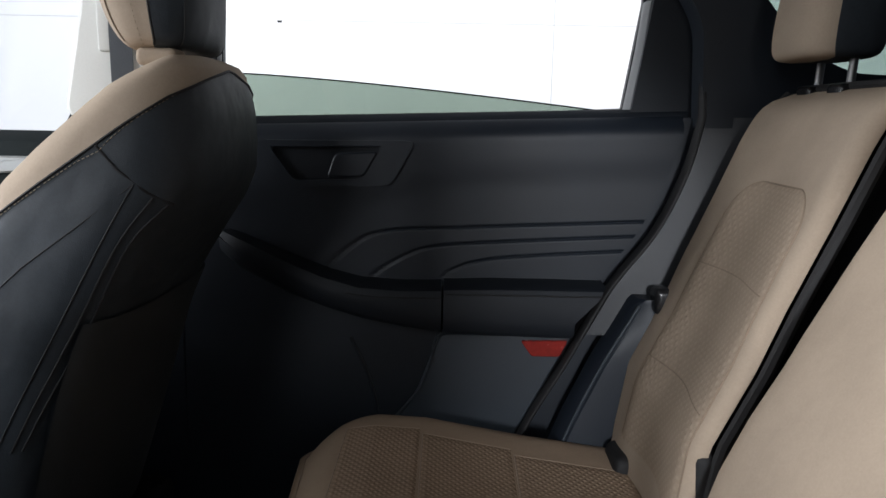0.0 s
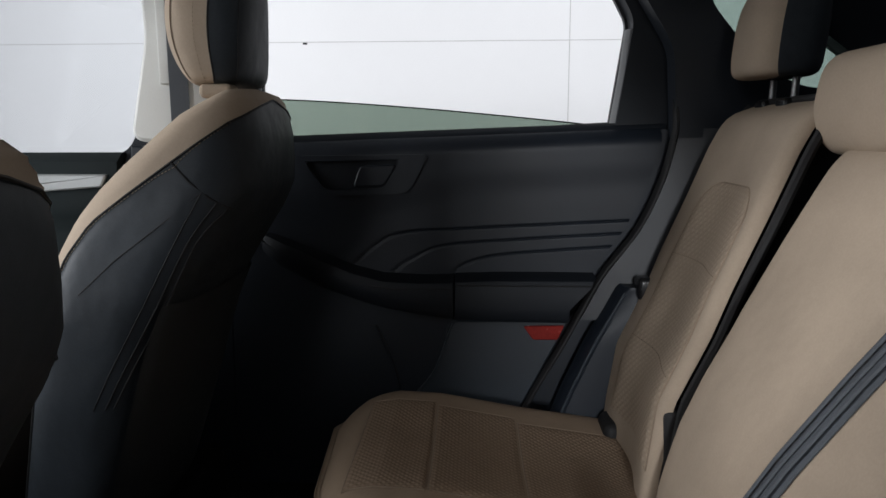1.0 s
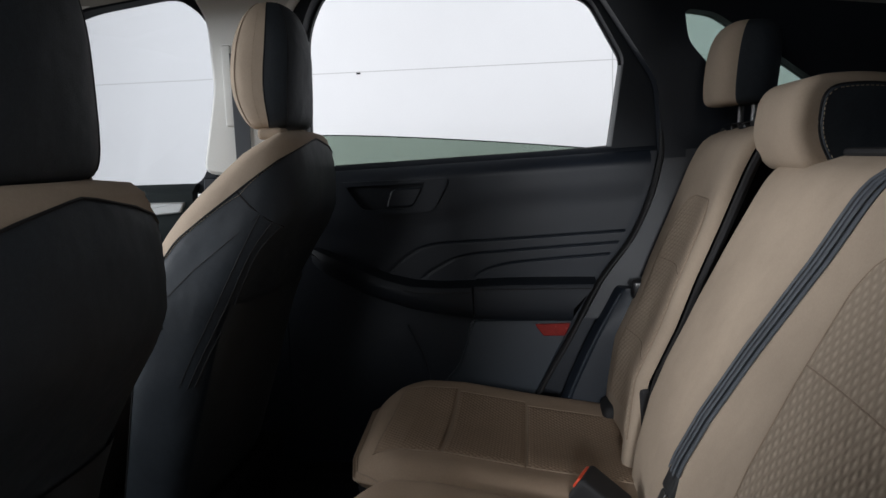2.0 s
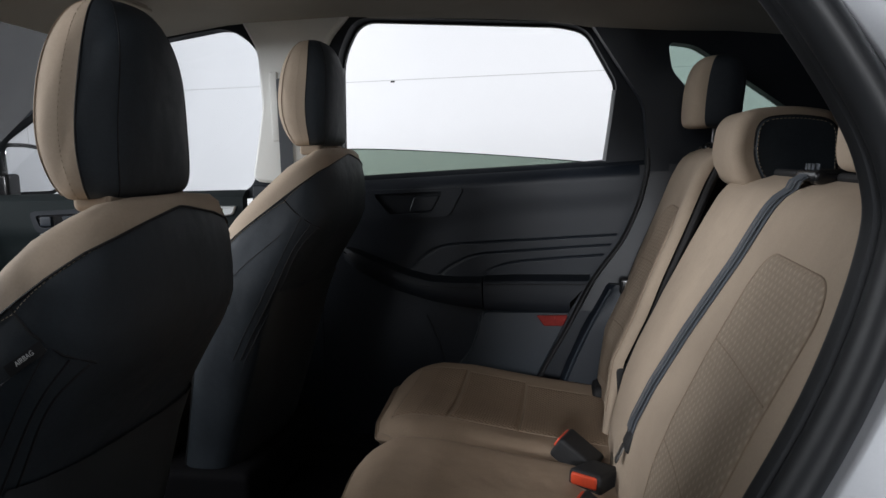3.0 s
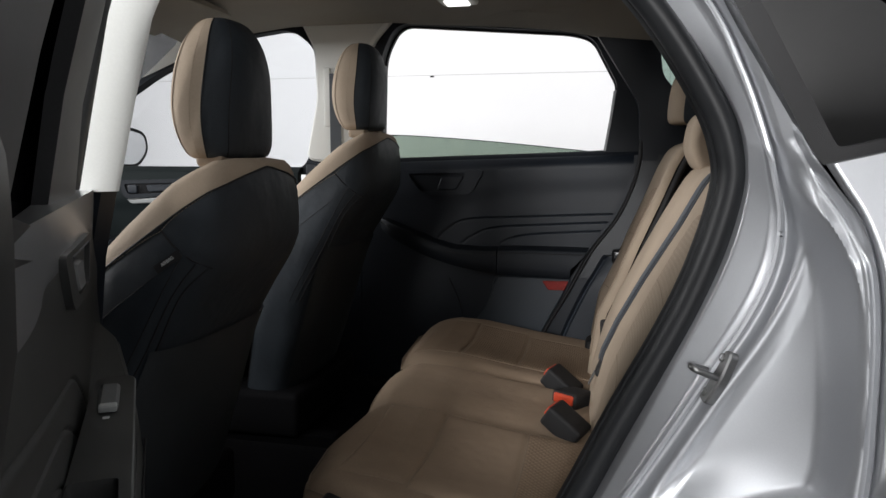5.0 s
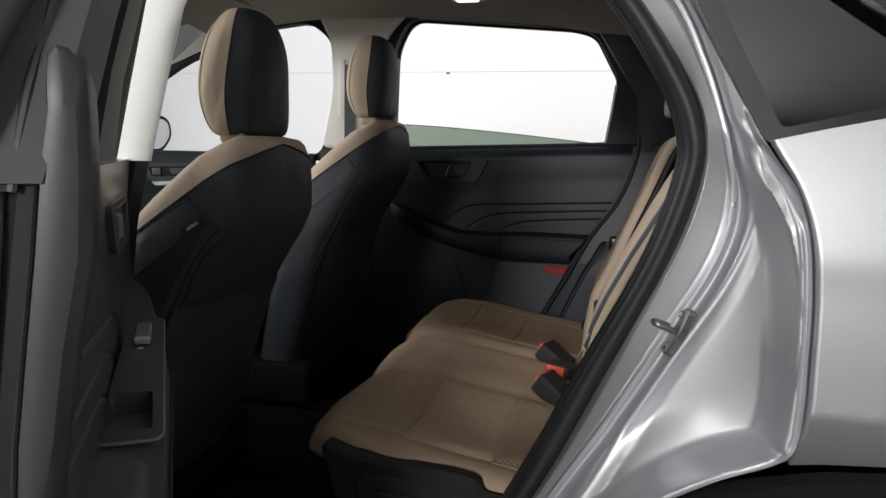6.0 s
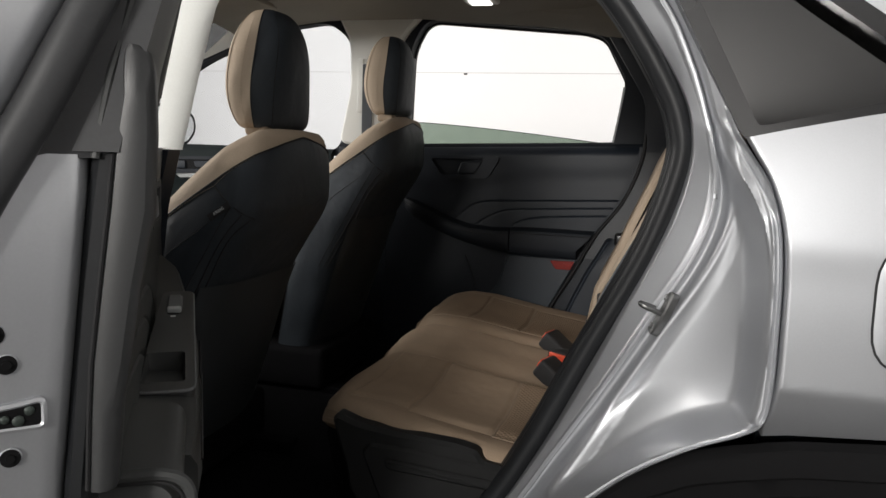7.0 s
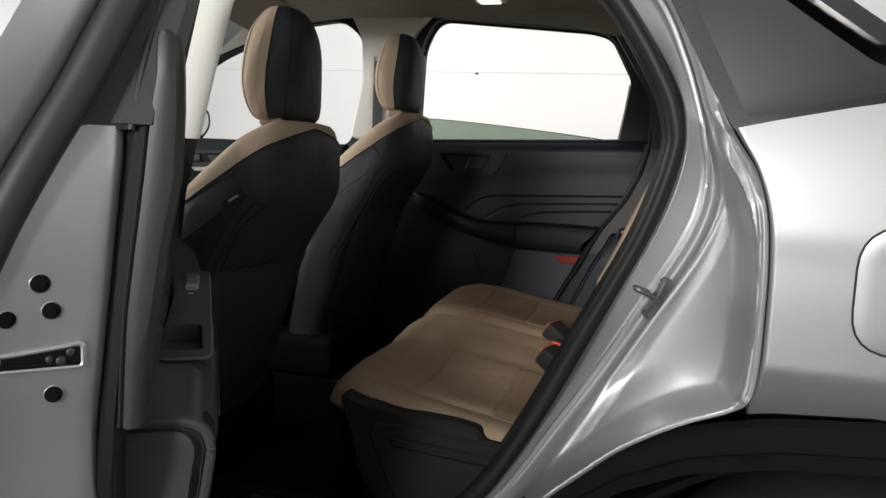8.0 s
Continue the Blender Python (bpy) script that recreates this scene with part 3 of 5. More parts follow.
OUT_F = round_poly([(-1.42, 1.10), (-1.42, 1.25), (-1.00, 1.50), (-0.72, 1.61), (-0.44, 1.64), (-0.33, 1.55), (-0.325, 1.34), (-0.36, 1.11)], 0.05, 6)
part("window_frame", frame_ring(OUT_F, WIN_F, 0.745, 0.795, on_y), PLASTIC_SOFT, fd)
fg = part("window_glass", slab(inset(WIN_F, -0.01), 0.776, 0.780, on_y, 0.001), GLASS, fd, "clear raised window pane")
fg.visible_shadow = False
bo = round_poly([(-1.11, 1.085), (-0.82, 1.094), (-0.90, 1.030), (-1.09, 1.020)], 0.02, 4)
bi = round_poly([(-1.09, 1.073), (-0.86, 1.080), (-0.915, 1.044), (-1.075, 1.036)], 0.012, 4)
part("handle_bezel", frame_ring(bo, bi, 0.700, 0.690, on_y), PLASTIC_SOFT, fd)
part("handle_bezel", slab(bi, 0.700, 0.697, on_y, 0.001), GLOSS_BLACK, fd, "dark recess")
part("handle", slab(round_poly([(-1.00, 1.070), (-0.89, 1.074), (-0.925, 1.050), (-0.99, 1.046)], 0.008, 3), 0.697, 0.688, on_y, 0.002), PLASTIC, fd, "black pull handle")
part("lock_switch", rounded_box(-1.072, -1.035, 0.686, 0.698, 1.040, 1.070, 0.004), PLASTIC, fd, "grey lock button")
part("silver_strip", slab(round_poly([(-1.08, 1.018), (-0.95, 1.030), (-0.62, 1.092), (-0.443, 1.092), (-0.455, 1.066), (-0.60, 1.055), (-0.92, 1.010), (-1.06, 1.002)], 0.006, 3), 0.703, 0.687, on_y, 0.003), DULL_SILVER, fd, "satin silver strip")
part("armrest", rounded_box(-1.25, -0.55, 0.63, 0.715, 0.80, 0.88, 0.02), PLASTIC_SOFT, fd)

ap = thing("front_pillar_trim", -1.0, 0.70, 1.2, "pale grey plastic lining of the sloping front pillar", "pillar trim")
low_e = spline([(-1.45, 0.735, 1.17), (-1.28, 0.735, 1.285), (-1.20, 0.735, 1.338), (-1.08, 0.735, 1.42), (-0.96, 0.735, 1.470), (-0.70, 0.735, 1.568), (-0.60, 0.735, 1.592)], 4)
top_e = spline([(-1.42, 0.60, 1.25), (-1.22, 0.60, 1.40), (-1.13, 0.60, 1.46), (-1.07, 0.60, 1.503), (-1.01, 0.60, 1.548), (-0.90, 0.60, 1.60), (-0.80, 0.60, 1.63)], 4)
part("pillar_lining", sheet([[a.lerp(b, t) + Vector((0, -0.02, 0.005)) * math.sin(math.pi * t) for t in np.linspace(0, 1, 9)] for a, b in zip(low_e, top_e)], (-0.015, 0.02, 0.02)), TRIM_LIGHT, ap)
part("windscreen_seal", tube(spline([(-0.985, 0.585, 1.630), (-0.993, 0.585, 1.605), (-1.002, 0.585, 1.575), (-1.037, 0.585, 1.545), (-1.09, 0.585, 1.510), (-1.20, 0.585, 1.42)], 4), 0.004, n=6), PIPING, ap, "black rubber windscreen seal")
rail = []
for x, z, k in ((-0.75, 1.568, 0), (-0.46, 1.600, 0), (-0.30, 1.606, 0), (-0.085, 1.599, 0), (0.30, 1.571, 0), (0.44, 1.558, 0), (0.50, 1.542, 0.5), (0.545, 1.526, 1), (0.74, 1.506, 1), (0.88, 1.497, 1), (1.10, 1.47, 1), (1.42, 1.43, 1)):
    rail.append([(x, 0.742 - 0.075 * k, z), (x, 0.70 - 0.055 * k, z + 0.006), (x, 0.62 - 0.04 * k, z + 0.03 + 0.02 * k), (x, 0.60 - 0.04 * k, z + 0.07 + 0.03 * k), (x, 0.76, z + 0.09)])
part("roof_rail", loft(rail), HEADLINER, ap, "grey lining along the roof rail")

mir = thing("door_mirror", -1.22, 0.88, 1.12, "black door mirror with a clear reflecting glass", "mirror")


def on_mirror(s, z, d):
    """A place on the slanted mirror: s along it from its inner edge, d proud."""
    return Vector((-1.265, 0.79, z)) + Vector((0.33, 0.944, 0)) * s + Vector((0.944, -0.33, 0)) * d


mo = round_poly([(0.0, 1.128), (-0.005, 1.298), (0.09, 1.296), (0.210, 1.264), (0.222, 1.190), (0.170, 1.124)], 0.035, 6)
part("mirror_housing", slab(mo, -0.08, 0.0, on_mirror, 0.004), PIPING, mir)
mg = inset(mo, 0.013)
part("mirror_glass", slab(mg, -0.004, 0.0025, on_mirror, 0.001), MIRROR, mir)
part("mirror_foot", rounded_box(-1.32, -1.24, 0.765, 0.83, 1.10, 1.20, 0.012), GLOSS_BLACK, mir)


# ---- front seats ----
def seat_rows(z):
    """Front, seam, rear, half width of the front seat's back at a height above the cushion's datum."""
    return lerp_at(SEAT, z)


SEAT = [
    (0.45, -0.40, -0.372, -0.235, 0.215), (0.60, -0.375, -0.346, -0.190, 0.220), (0.726, -0.355, -0.325, -0.150, 0.222), (0.80, -0.345, -0.312, -0.124, 0.222),
    (0.862, -0.330, -0.292, -0.094, 0.220), (0.93, -0.310, -0.258, -0.050, 0.214), (0.98, -0.282, -0.218, -0.016, 0.208), (1.019, -0.250, -0.165, 0.002, 0.202),
    (1.06, -0.208, -0.107, 0.006, 0.196), (1.105, -0.155, -0.045, 0.005, 0.188), (1.135, -0.118, -0.015, 0.000, 0.176), (1.155, -0.080, -0.012, -0.006, 0.155), (1.168, -0.055, -0.022, -0.016, 0.125),
]


def plan_power(z):
    return 3.2 - 0.8 * max(0.0, min(1.0, (z - 1.02) / 0.14))


def seat_point(z, th, cy, dx, dz, grow=0.0):
    f, s, r, w = seat_rows(z)
    a, xc, n = (r - f) / 2 + grow, (r + f) / 2, plan_power(z)
    c, q = math.cos(th), math.sin(th)
    x = xc - a * math.copysign(abs(c) ** (2 / n), c)
    y = (w + grow) * math.copysign(abs(q) ** (2 / n), q)
    return Vector((x + dx, cy + y, z + dz))


SEAM_TOP = 1.158


def seam_angle(z):
    if z > SEAM_TOP + 0.0001:
        return math.pi
    f, s, r, w = seat_rows(z)
    a, xc = (r - f) / 2, (r + f) / 2
    k = max(-0.98, min(0.98, (xc - s) / a))
    base = math.acos(math.copysign(abs(k) ** (plan_power(z) / 2), k))
    return base + (math.pi - base) * clip01((z - 1.07) / (SEAM_TOP - 1.07)) ** 5


def side_angle(x, z):
    f, s, r, w = seat_rows(z)
    a, xc = (r - f) / 2, (r + f) / 2
    k = max(-0.99, min(0.99, (xc - x) / a))
    return math.acos(math.copysign(abs(k) ** (plan_power(z) / 2), k))


HR = 29


def headrest_geo(cx, cy, cz, a, b, h, seam, lean=0.0, n=2.6, front=True, top=0.72, sq=3.2):
    """One of a headrest's two covers: before the seam or behind it."""
    rings = []
    for k in range(HR):
        v = math.sin(math.pi / 2 * (-1 + 2 * k / (HR - 1)))
        ex = sq if v > 0 else 8.4
        e = (1 - abs(v) ** ex) ** (1 / ex) if abs(v) < 1 else 0.02
        e = max(e, 0.03)
        taper = 1 - (1 - top) * max(0.0, (v + 0.6) / 1.6) ** 1.6
        aa, bb = a * e * (1 - 0.25 * max(0, v) ** 2), b * (0.25 + 0.75 * e) * taper if e > 0.05 else b * 0.25 * taper
        tuck = (0.30 if sq < 4 else 0.05) * max(0.0, -v) ** 2.2 if e > 0.05 else 0.0
        xc = cx + lean * v * h + aa * tuck
        aa *= 1 - tuck
        s = max(-0.97, min(0.97, -seam * (0.4 + 0.6 * e)))
        ts = math.acos(math.copysign(abs(s) ** (n / 2), s))
        arc = np.linspace(-ts, ts, 22) if front else np.linspace(ts, 2 * math.pi - ts, 22)
        rings.append([(xc - aa * math.copysign(abs(math.cos(t)) ** (2 / n), math.cos(t)), cy + bb * math.copysign(abs(math.sin(t)) ** (2 / n), math.sin(t)), cz + v * h) for t in arc])
    return loft(rings, False)


def stitches(path, parent, length=0.0032, gap=0.0024, r=0.0005):
    p = [Vector(v) for v in path]
    geos, carry = [], 0.0
    for a, b in zip(p, p[1:]):
        d = (b - a).length
        t = carry
        while t + length < d:
            u = (b - a) / d
            geos.append(tube([a + u * t, a + u * (t + length)], r, n=4))
            t += length + gap
        carry = max(0.0, t - d)
    if geos:
        part("stitching", joined(*geos), THREAD, parent, "tan stitching along the seam")


def front_seat(cy, dz, label, tag, dx=0.0, lift=0.0):
    seat = thing("bucket_seat", -0.45 + dx, cy, 0.36, label, "car seat", "front seats")
    zs = sorted(set([round(v, 4) for v in np.linspace(0.45, 1.168, 60)] + [SEAM_TOP, SEAM_TOP + 0.0006]))
    fr, rr = [], []
    for z in zs:
        ts = seam_angle(z)
        fr.append([seat_point(z, t, cy, dx, dz) for t in np.linspace(-ts, ts, 30)])
        if z < SEAM_TOP + 0.0001:
            rr.append([seat_point(z, t, cy, dx, dz) for t in np.linspace(ts, 2 * math.pi - ts, 40)])
    top = [Vector((p.x, p.y, p.z)) for p in fr[-1]]
    mid = sum(top, Vector()) / len(top) + Vector((0, 0, 0.004))
    fr.append([p.lerp(mid, 0.5) + Vector((0, 0, 0.003)) for p in top])
    fr.append([p.lerp(mid, 0.98) for p in top])
    front = part("front_cover", loft(fr, False), BEIGE, seat, "beige cloth face and bolsters")
    back = part("back_cover", loft(rr, False), SEAT_BLACK, seat, "black vinyl back with piped seams")
    for sg in (1, -1):
        low_z = [z for z in zs if z < SEAM_TOP + 0.0001]
        ts = seam_angle(SEAM_TOP)
        seam = [seat_point(z, sg * seam_angle(z), cy, dx, dz, 0.0012) for z in low_z] + [seat_point(SEAM_TOP, sg * t, cy, dx, dz, 0.0012) for t in np.linspace(ts, math.pi, 12)[1:]]
        part("piping", tube(seam, 0.0016, n=6), PIPING, back)
        stitches([seat_point(z, sg * (seam_angle(z) + 0.035), cy, dx, dz, 0.0012) for z in low_z if 0.80 < z < 1.14], back)
        # crease across the shoulder, and the pocket's folds down the side
        a = [(-0.100, 1.066), (-0.075, 1.038), (-0.048, 1.012), (-0.030, 0.996)]
        part("crease", tube([seat_point(z, sg * side_angle(x, z), cy, dx, dz, 0.0008) for x, z in a], 0.0018, n=6), PIPING, back)
        for off in (0.0, 0.016, 0.026):
            f = [(-0.060 + off, 1.022 - off), (-0.100 + off, 0.95), (-0.148 + off, 0.86), (-0.196 + off, 0.77), (-0.226 + off, 0.71)]
            part("fold", tube([seat_point(p.y, sg * side_angle(p.x, p.y), cy, dx, dz, 0.0006) for p in spline([(x, z, 0) for x, z in f], 5)], 0.0015 if off else 0.0010, n=6), PIPING, back)
        l = [(-0.060, 1.022), (-0.12, 0.975), (-0.18, 0.93), (-0.235, 0.88)]
        part("fold", tube([seat_point(z, sg * side_angle(x, z), cy, dx, dz, 0.0004) for x, z in l], 0.0009, n=6), PIPING, back)
    # lower rear panel
    pan = [[seat_point(z, t, cy, dx, dz, 0.004 + 0.006 * math.sin(math.pi * (z - 0.45) / 0.43)) for t in np.linspace(math.pi - 0.95, math.pi + 0.95, 24)] for z in np.linspace(0.47, 0.86, 18)]
    part("rear_panel", loft(pan, False), BACK_PANEL, seat, "dark grey plastic lower back panel")
    hz = 1.293 + dz + lift
    hx = -0.088 + dx
    hr = part("headrest", headrest_geo(-0.088 + dx, cy, hz, 0.070, 0.106, 0.122, 0.25, 0.06, n=2.8, top=0.62), BEIGE, seat, "beige headrest with a black back")
    part("headrest_back", headrest_geo(-0.088 + dx, cy, hz, 0.070, 0.106, 0.122, 0.25, 0.06, n=2.8, front=False, top=0.62), SEAT_BLACK, hr, "black back of the headrest")
    hs = headrest_geo(hx, cy, hz, 0.0708, 0.1068, 0.122, 0.25, 0.06, n=2.8, top=0.62)[0]
    for j in (0, 21):
        part("piping", tube([hs[i * 22 + j] for i in range(2, HR - 2)], 0.0013, n=6), PIPING, hr)
        stitches([hs[i * 22 + (1 if j == 0 else 20)] for i in range(2, HR - 2)], hr, 0.003, 0.003, 0.0005)
        part("seam", tube([hs[i * 22 + (4 if j == 0 else 17)] for i in range(3, HR - 2)], 0.0009, n=5), SEAM, hr)
    hb = headrest_geo(hx, cy, hz, 0.0704, 0.1064, 0.122, 0.25, 0.06, n=2.8, front=False, top=0.62)[0]
    for j in (5, 16):
        part("seam", tube([hb[i * 22 + j] for i in range(2, HR - 2)], 0.0009, n=5), PIPING, hr)
    for sg in (1, -1):
        part("post", tube([(-0.070 + dx, cy + sg * 0.065, 1.13 + dz), (-0.080 + dx, cy + sg * 0.065, 1.20 + dz)], 0.007, n=10), PIPING, hr)
        part("guide", rounded_box(-0.097 + dx, -0.047 + dx, cy + sg * 0.065 - 0.022, cy + sg * 0.065 + 0.022, 1.158 + dz, 1.180 + dz, 0.008), BEIGE, hr, "beige plastic post guide")
    part("cushion", rounded_box(-0.88, -0.44, cy - 0.23, cy + 0.23, 0.50, 0.64 + dz, 0.06), BASE_BLACK, seat)
    part("seat_base", rounded_box(-0.76, -0.22, cy - 0.235, cy + 0.235, 0.39, 0.52, 0.02), BASE_BLACK, seat)
    for sg in (1, -1):
        part("rail", box(-0.78, -0.12, cy + sg * 0.19 - 0.025, cy + sg * 0.19 + 0.025, 0.36, 0.40, 0.004), CARPET, seat)
    if tag:
        cu = bpy.data.curves.new("airbag_text", "FONT")
        cu.body, cu.size, cu.extrude = "AIRBAG", 0.0080, 0.0003
        cu.align_x = cu.align_y = "CENTER"
        tmp = bpy.data.objects.new("airbag_text", cu)
        scene.collection.objects.link(tmp)
        me = bpy.data.meshes.new_from_object(tmp.evaluated_get(bpy.context.evaluated_depsgraph_get()))
        bpy.data.objects.remove(tmp)
        c = seat_point(1.012, -side_angle(-0.082, 1.012), cy, dx, dz, 0.0015)
        u = seat_point(1.024, -side_angle(-0.065, 1.024), cy, dx, dz, 0.0015) - seat_point(1.000, -side_angle(-0.099, 1.000), cy, dx, dz, 0.0015)
        u.normalize()
        v = Vector((0, 1, 0))
        nrm = Vector((0, -1, 0)) - u * Vector((0, -1, 0)).dot(u)
        nrm.normalize()
        v = nrm.cross(u)
        if v.z < 0:
            v = -v
        geo = ([c + u * q.co.x * 0.85 + v * q.co.y + nrm * (q.co.z + 0.0015) for q in me.vertices], [tuple(f.vertices) for f in me.polygons])
        part("airbag_text", geo, WHITE_MARK, back, "white woven AIRBAG lettering")
        bpy.data.meshes.remove(me)
        corners = [c + u * a + v * b for a, b in ((-0.024, -0.008), (0.024, -0.008), (0.024, 0.006), (-0.024, 0.006))]
        part("airbag_tag", loft([corners, [p + nrm * 0.001 for p in corners]]), PIPING, back, "small black side tag")
    return seat


front_seat(-0.37, 0.0, "beige and black front seat with a white AIRBAG side tag", True)
front_seat(0.44, 0.068, "beige and black front seat, raised a little higher", False, -0.02, 0.008)


# ---- rear bench ----
def cushion_z(x):
    return lerp_at([(0.05, 0.640), (0.10, 0.662), (0.16, 0.672), (0.24, 0.668), (0.40, 0.640), (0.60, 0.612)], x)[0]


def cushion_top(x, y, y0, y1, nose):
    """Height of a rear cushion's top: nose rounding, dished seats, rounded sides."""
    z = cushion_z(x)
    d = min(y - y0, y1 - y)
    r = 0.045
    if d < r:
        z -= r - math.sqrt(max(0.0, r * r - (r - d) ** 2))
    f = x - nose
    rn = 0.062
    if f < rn:
        z -= rn - math.sqrt(max(0.0, rn * rn - (rn - f) ** 2))
    return z


def dish(x, y, seats):
    s = 0.0
    for c, hw, depth in seats:
        q = abs(y - c) / hw
        if q < 1:
            s -= depth * (0.5 + 0.5 * math.cos(math.pi * q)) * min(1.0, max(0.0, (x - 0.08) / 0.12))
    return s


def rear_cushion(th, y0, y1, nose, seats, inserts, valleys):

    def nose_at(y):
        d = min(y - y0, y1 - y)
        n = lerp_at(nose, y)[0]
        return n + (0.07 * (1 - d / 0.09) ** 2 if d < 0.09 else 0.0)

    def top(x, y):
        z = cushion_top(x, y, y0, y1, nose_at(y)) + dish(x, y, seats)
        for vy, depth, width in valleys:
            z -= depth * math.exp(-((y - vy) / width) ** 2)
        return z

    ys = [y0 + (y1 - y0) * (0.5 - 0.5 * math.cos(math.pi * k / 50)) * 1.0 for k in range(51)]
    rows = []
    for y in ys:
        n = nose_at(y)
        up = 0.024 * clip01(1 - (y - y0) / 0.08)
        row = [(n + 0.11, y, 0.592), (n + 0.06, y, 0.596), (n + 0.012, y, 0.602 + up), (n, y, 0.612 + up)]
        for k in range(1, 12):
            f = 0.062 * (1 - math.cos(math.pi / 2 * k / 11))
            row.append((n + f, y, max(top(n + f, y), 0.613 + up + k * 0.0002)))
        for k in range(1, 34):
            x = n + 0.062 + (0.625 - n - 0.062) * k / 33
            row.append((x, y, top(x, y)))
        row.append((0.64, y, 0.56))
        rows.append(row)
    def drop(rw, y):
        return [(x, y, 0.545 + (z - 0.545) * 0.02 if z > 0.60 else min(z, 0.552)) for x, _, z in rw]
    rows = [drop(rows[0], y0 + 0.012)] + [[(x, y0, 0.545 + (z - 0.545) * 0.45) for x, _, z in rows[0]]] + rows + [[(x, y1, 0.545 + (z - 0.545) * 0.45) for x, _, z in rows[-1]]] + [drop(rows[-1], y1 - 0.012)]
    cover = part("cushion", loft(rows, False), BEIGE_SHADED, th, "beige cloth seat cushion, shade put into its colour")
    for k, up in ((5, 0.0012), (7, 0.0012)):
        part("seam", tube([Vector(r[k]) + Vector((-up, 0, up)) for r in rows[4:-4]], 0.0011, n=5), SEAM, cover)
    for a, b, x0, x1, tex in inserts:
        pr = []
        for x in np.linspace(x0, x1, 40):
            r = []
            for y in np.linspace(a, b, 30):
                e = min(y - a, b - y, (x - x0), (x1 - x))
                r.append((x, y, top(x, y) + 0.0006 + 0.0024 * min(1.0, max(0, e) / 0.006)))
            pr.append(r)
        part("insert", loft(pr, False), BEIGE_WEAVE_SHADED if tex else BEIGE_SHADED, cover, "woven diamond-pattern insert" if tex else "")
        for x in (() if tex or x1 - x0 < 0.2 else (x0 + (x1 - x0) * 0.52,)):
            part("seam", tube([(x + 0.01 * math.sin((y - a) / (b - a) * 3.1), y, top(x, y) + 0.0032) for y in np.linspace(a + 0.008, b - 0.008, 14)], 0.0013, n=5), SEAM, cover)
        outl = [(x0, y) for y in np.linspace(a, b, 14)] + [(x, b) for x in np.linspace(x0, x1, 14)[1:]]
        outl = [(x, a) for x in np.linspace(x1, x0, 14)[:-1]] + outl
        part("seam", tube([(x, y, top(x, y) + 0.0006) for x, y in outl], 0.0012, n=5), SEAM, cover)
    part("front_valance", sheet([[(nose_at(y) + d, y, z) for d, z in ((0.014, 0.606), (0.010, 0.59), (0.022, 0.53), (0.05, 0.46))] for y in np.linspace(y0 + 0.008, y1 - 0.008, 30)], (0.02, 0, 0)), BASE_BLACK, th, "black front valance")


small = thing("rear_bench", 0.45, 0.39, 0.44, "narrow beige rear bench section set upright, woven inserts", "car seat", "rear bench sections")
large = thing("rear_bench", 0.45, -0.24, 0.44, "wide beige rear bench section leaning further, woven inserts", "car seat", "rear bench sections")
rear_cushion(small, 0.135, 0.640, [(0.13, 0.092), (0.30, 0.052), (0.55, 0.036), (0.66, 0.070)], [(0.39, 0.22, 0.016)], [(0.215, 0.560, 0.112, 0.232, True), (0.215, 0.545, 0.237, 0.380, True), (0.215, 0.530, 0.385, 0.595, True)], [])
rear_cushion(large, -0.615, 0.130, [(-0.62, 0.214), (-0.57, 0.160), (-0.53, 0.118), (-0.48, 0.102), (-0.35, 0.086), (-0.20, 0.104), (0.0, 0.078), (0.13, 0.084)], [(-0.36, 0.22, 0.018), (0.0, 0.12, 0.004)], [(-0.515, -0.190, 0.172, 0.288, False), (-0.525, -0.190, 0.293, 0.452, False), (-0.535, -0.190, 0.457, 0.60, True)], [(-0.165, 0.010, 0.03), (-0.524, 0.004, 0.014)])
part("seat_frame", rounded_box(0.18, 0.66, 0.15, 0.63, 0.36, 0.56, 0.02), BASE_BLACK, small, "black cushion base")
base = part("seat_frame", rounded_box(0.215, 0.70, -0.60, 0.12, 0.36, 0.572, 0.03), BASE_BLACK, large, "black plastic cushion base")
part("side_cover", slab(round_poly([(0.178, 0.655), (0.187, 0.668), (0.228, 0.654), (0.306, 0.646), (0.406, 0.641), (0.446, 0.634), (0.458, 0.615), (0.62, 0.598), (0.62, 0.44), (0.27, 0.44), (0.212, 0.53), (0.208, 0.562)], 0.010, 4), -0.585, -0.622, on_y, 0.007), VALANCE, large, "black side valance")
panel = part("valance_panel", slab(round_poly([(0.238, 0.604), (0.250, 0.623), (0.307, 0.624), (0.476, 0.611), (0.61, 0.594), (0.61, 0.45), (0.31, 0.45), (0.263, 0.545)], 0.014, 4), -0.618, -0.628, on_y, 0.005), VALANCE, large, "raised panel of the valance")
part("valance_rib", slab(round_poly([(0.282, 0.601), (0.467, 0.590), (0.60, 0.578), (0.60, 0.558), (0.467, 0.571), (0.287, 0.581)], 0.007, 4), -0.625, -0.634, on_y, 0.005), VALANCE, panel)


BACK_S = [(0.58, 0.555), (0.66, 0.563), (0.77, 0.580), (0.87, 0.626), (0.95, 0.656), (1.05, 0.698), (1.145, 0.736), (1.20, 0.764), (1.217, 0.782)]
BACK_L = [(0.58, 0.562), (0.66, 0.572), (0.76, 0.596), (0.83, 0.622), (0.93, 0.668), (1.03, 0.719), (1.10, 0.757), (1.15, 0.786), (1.163, 0.803)]


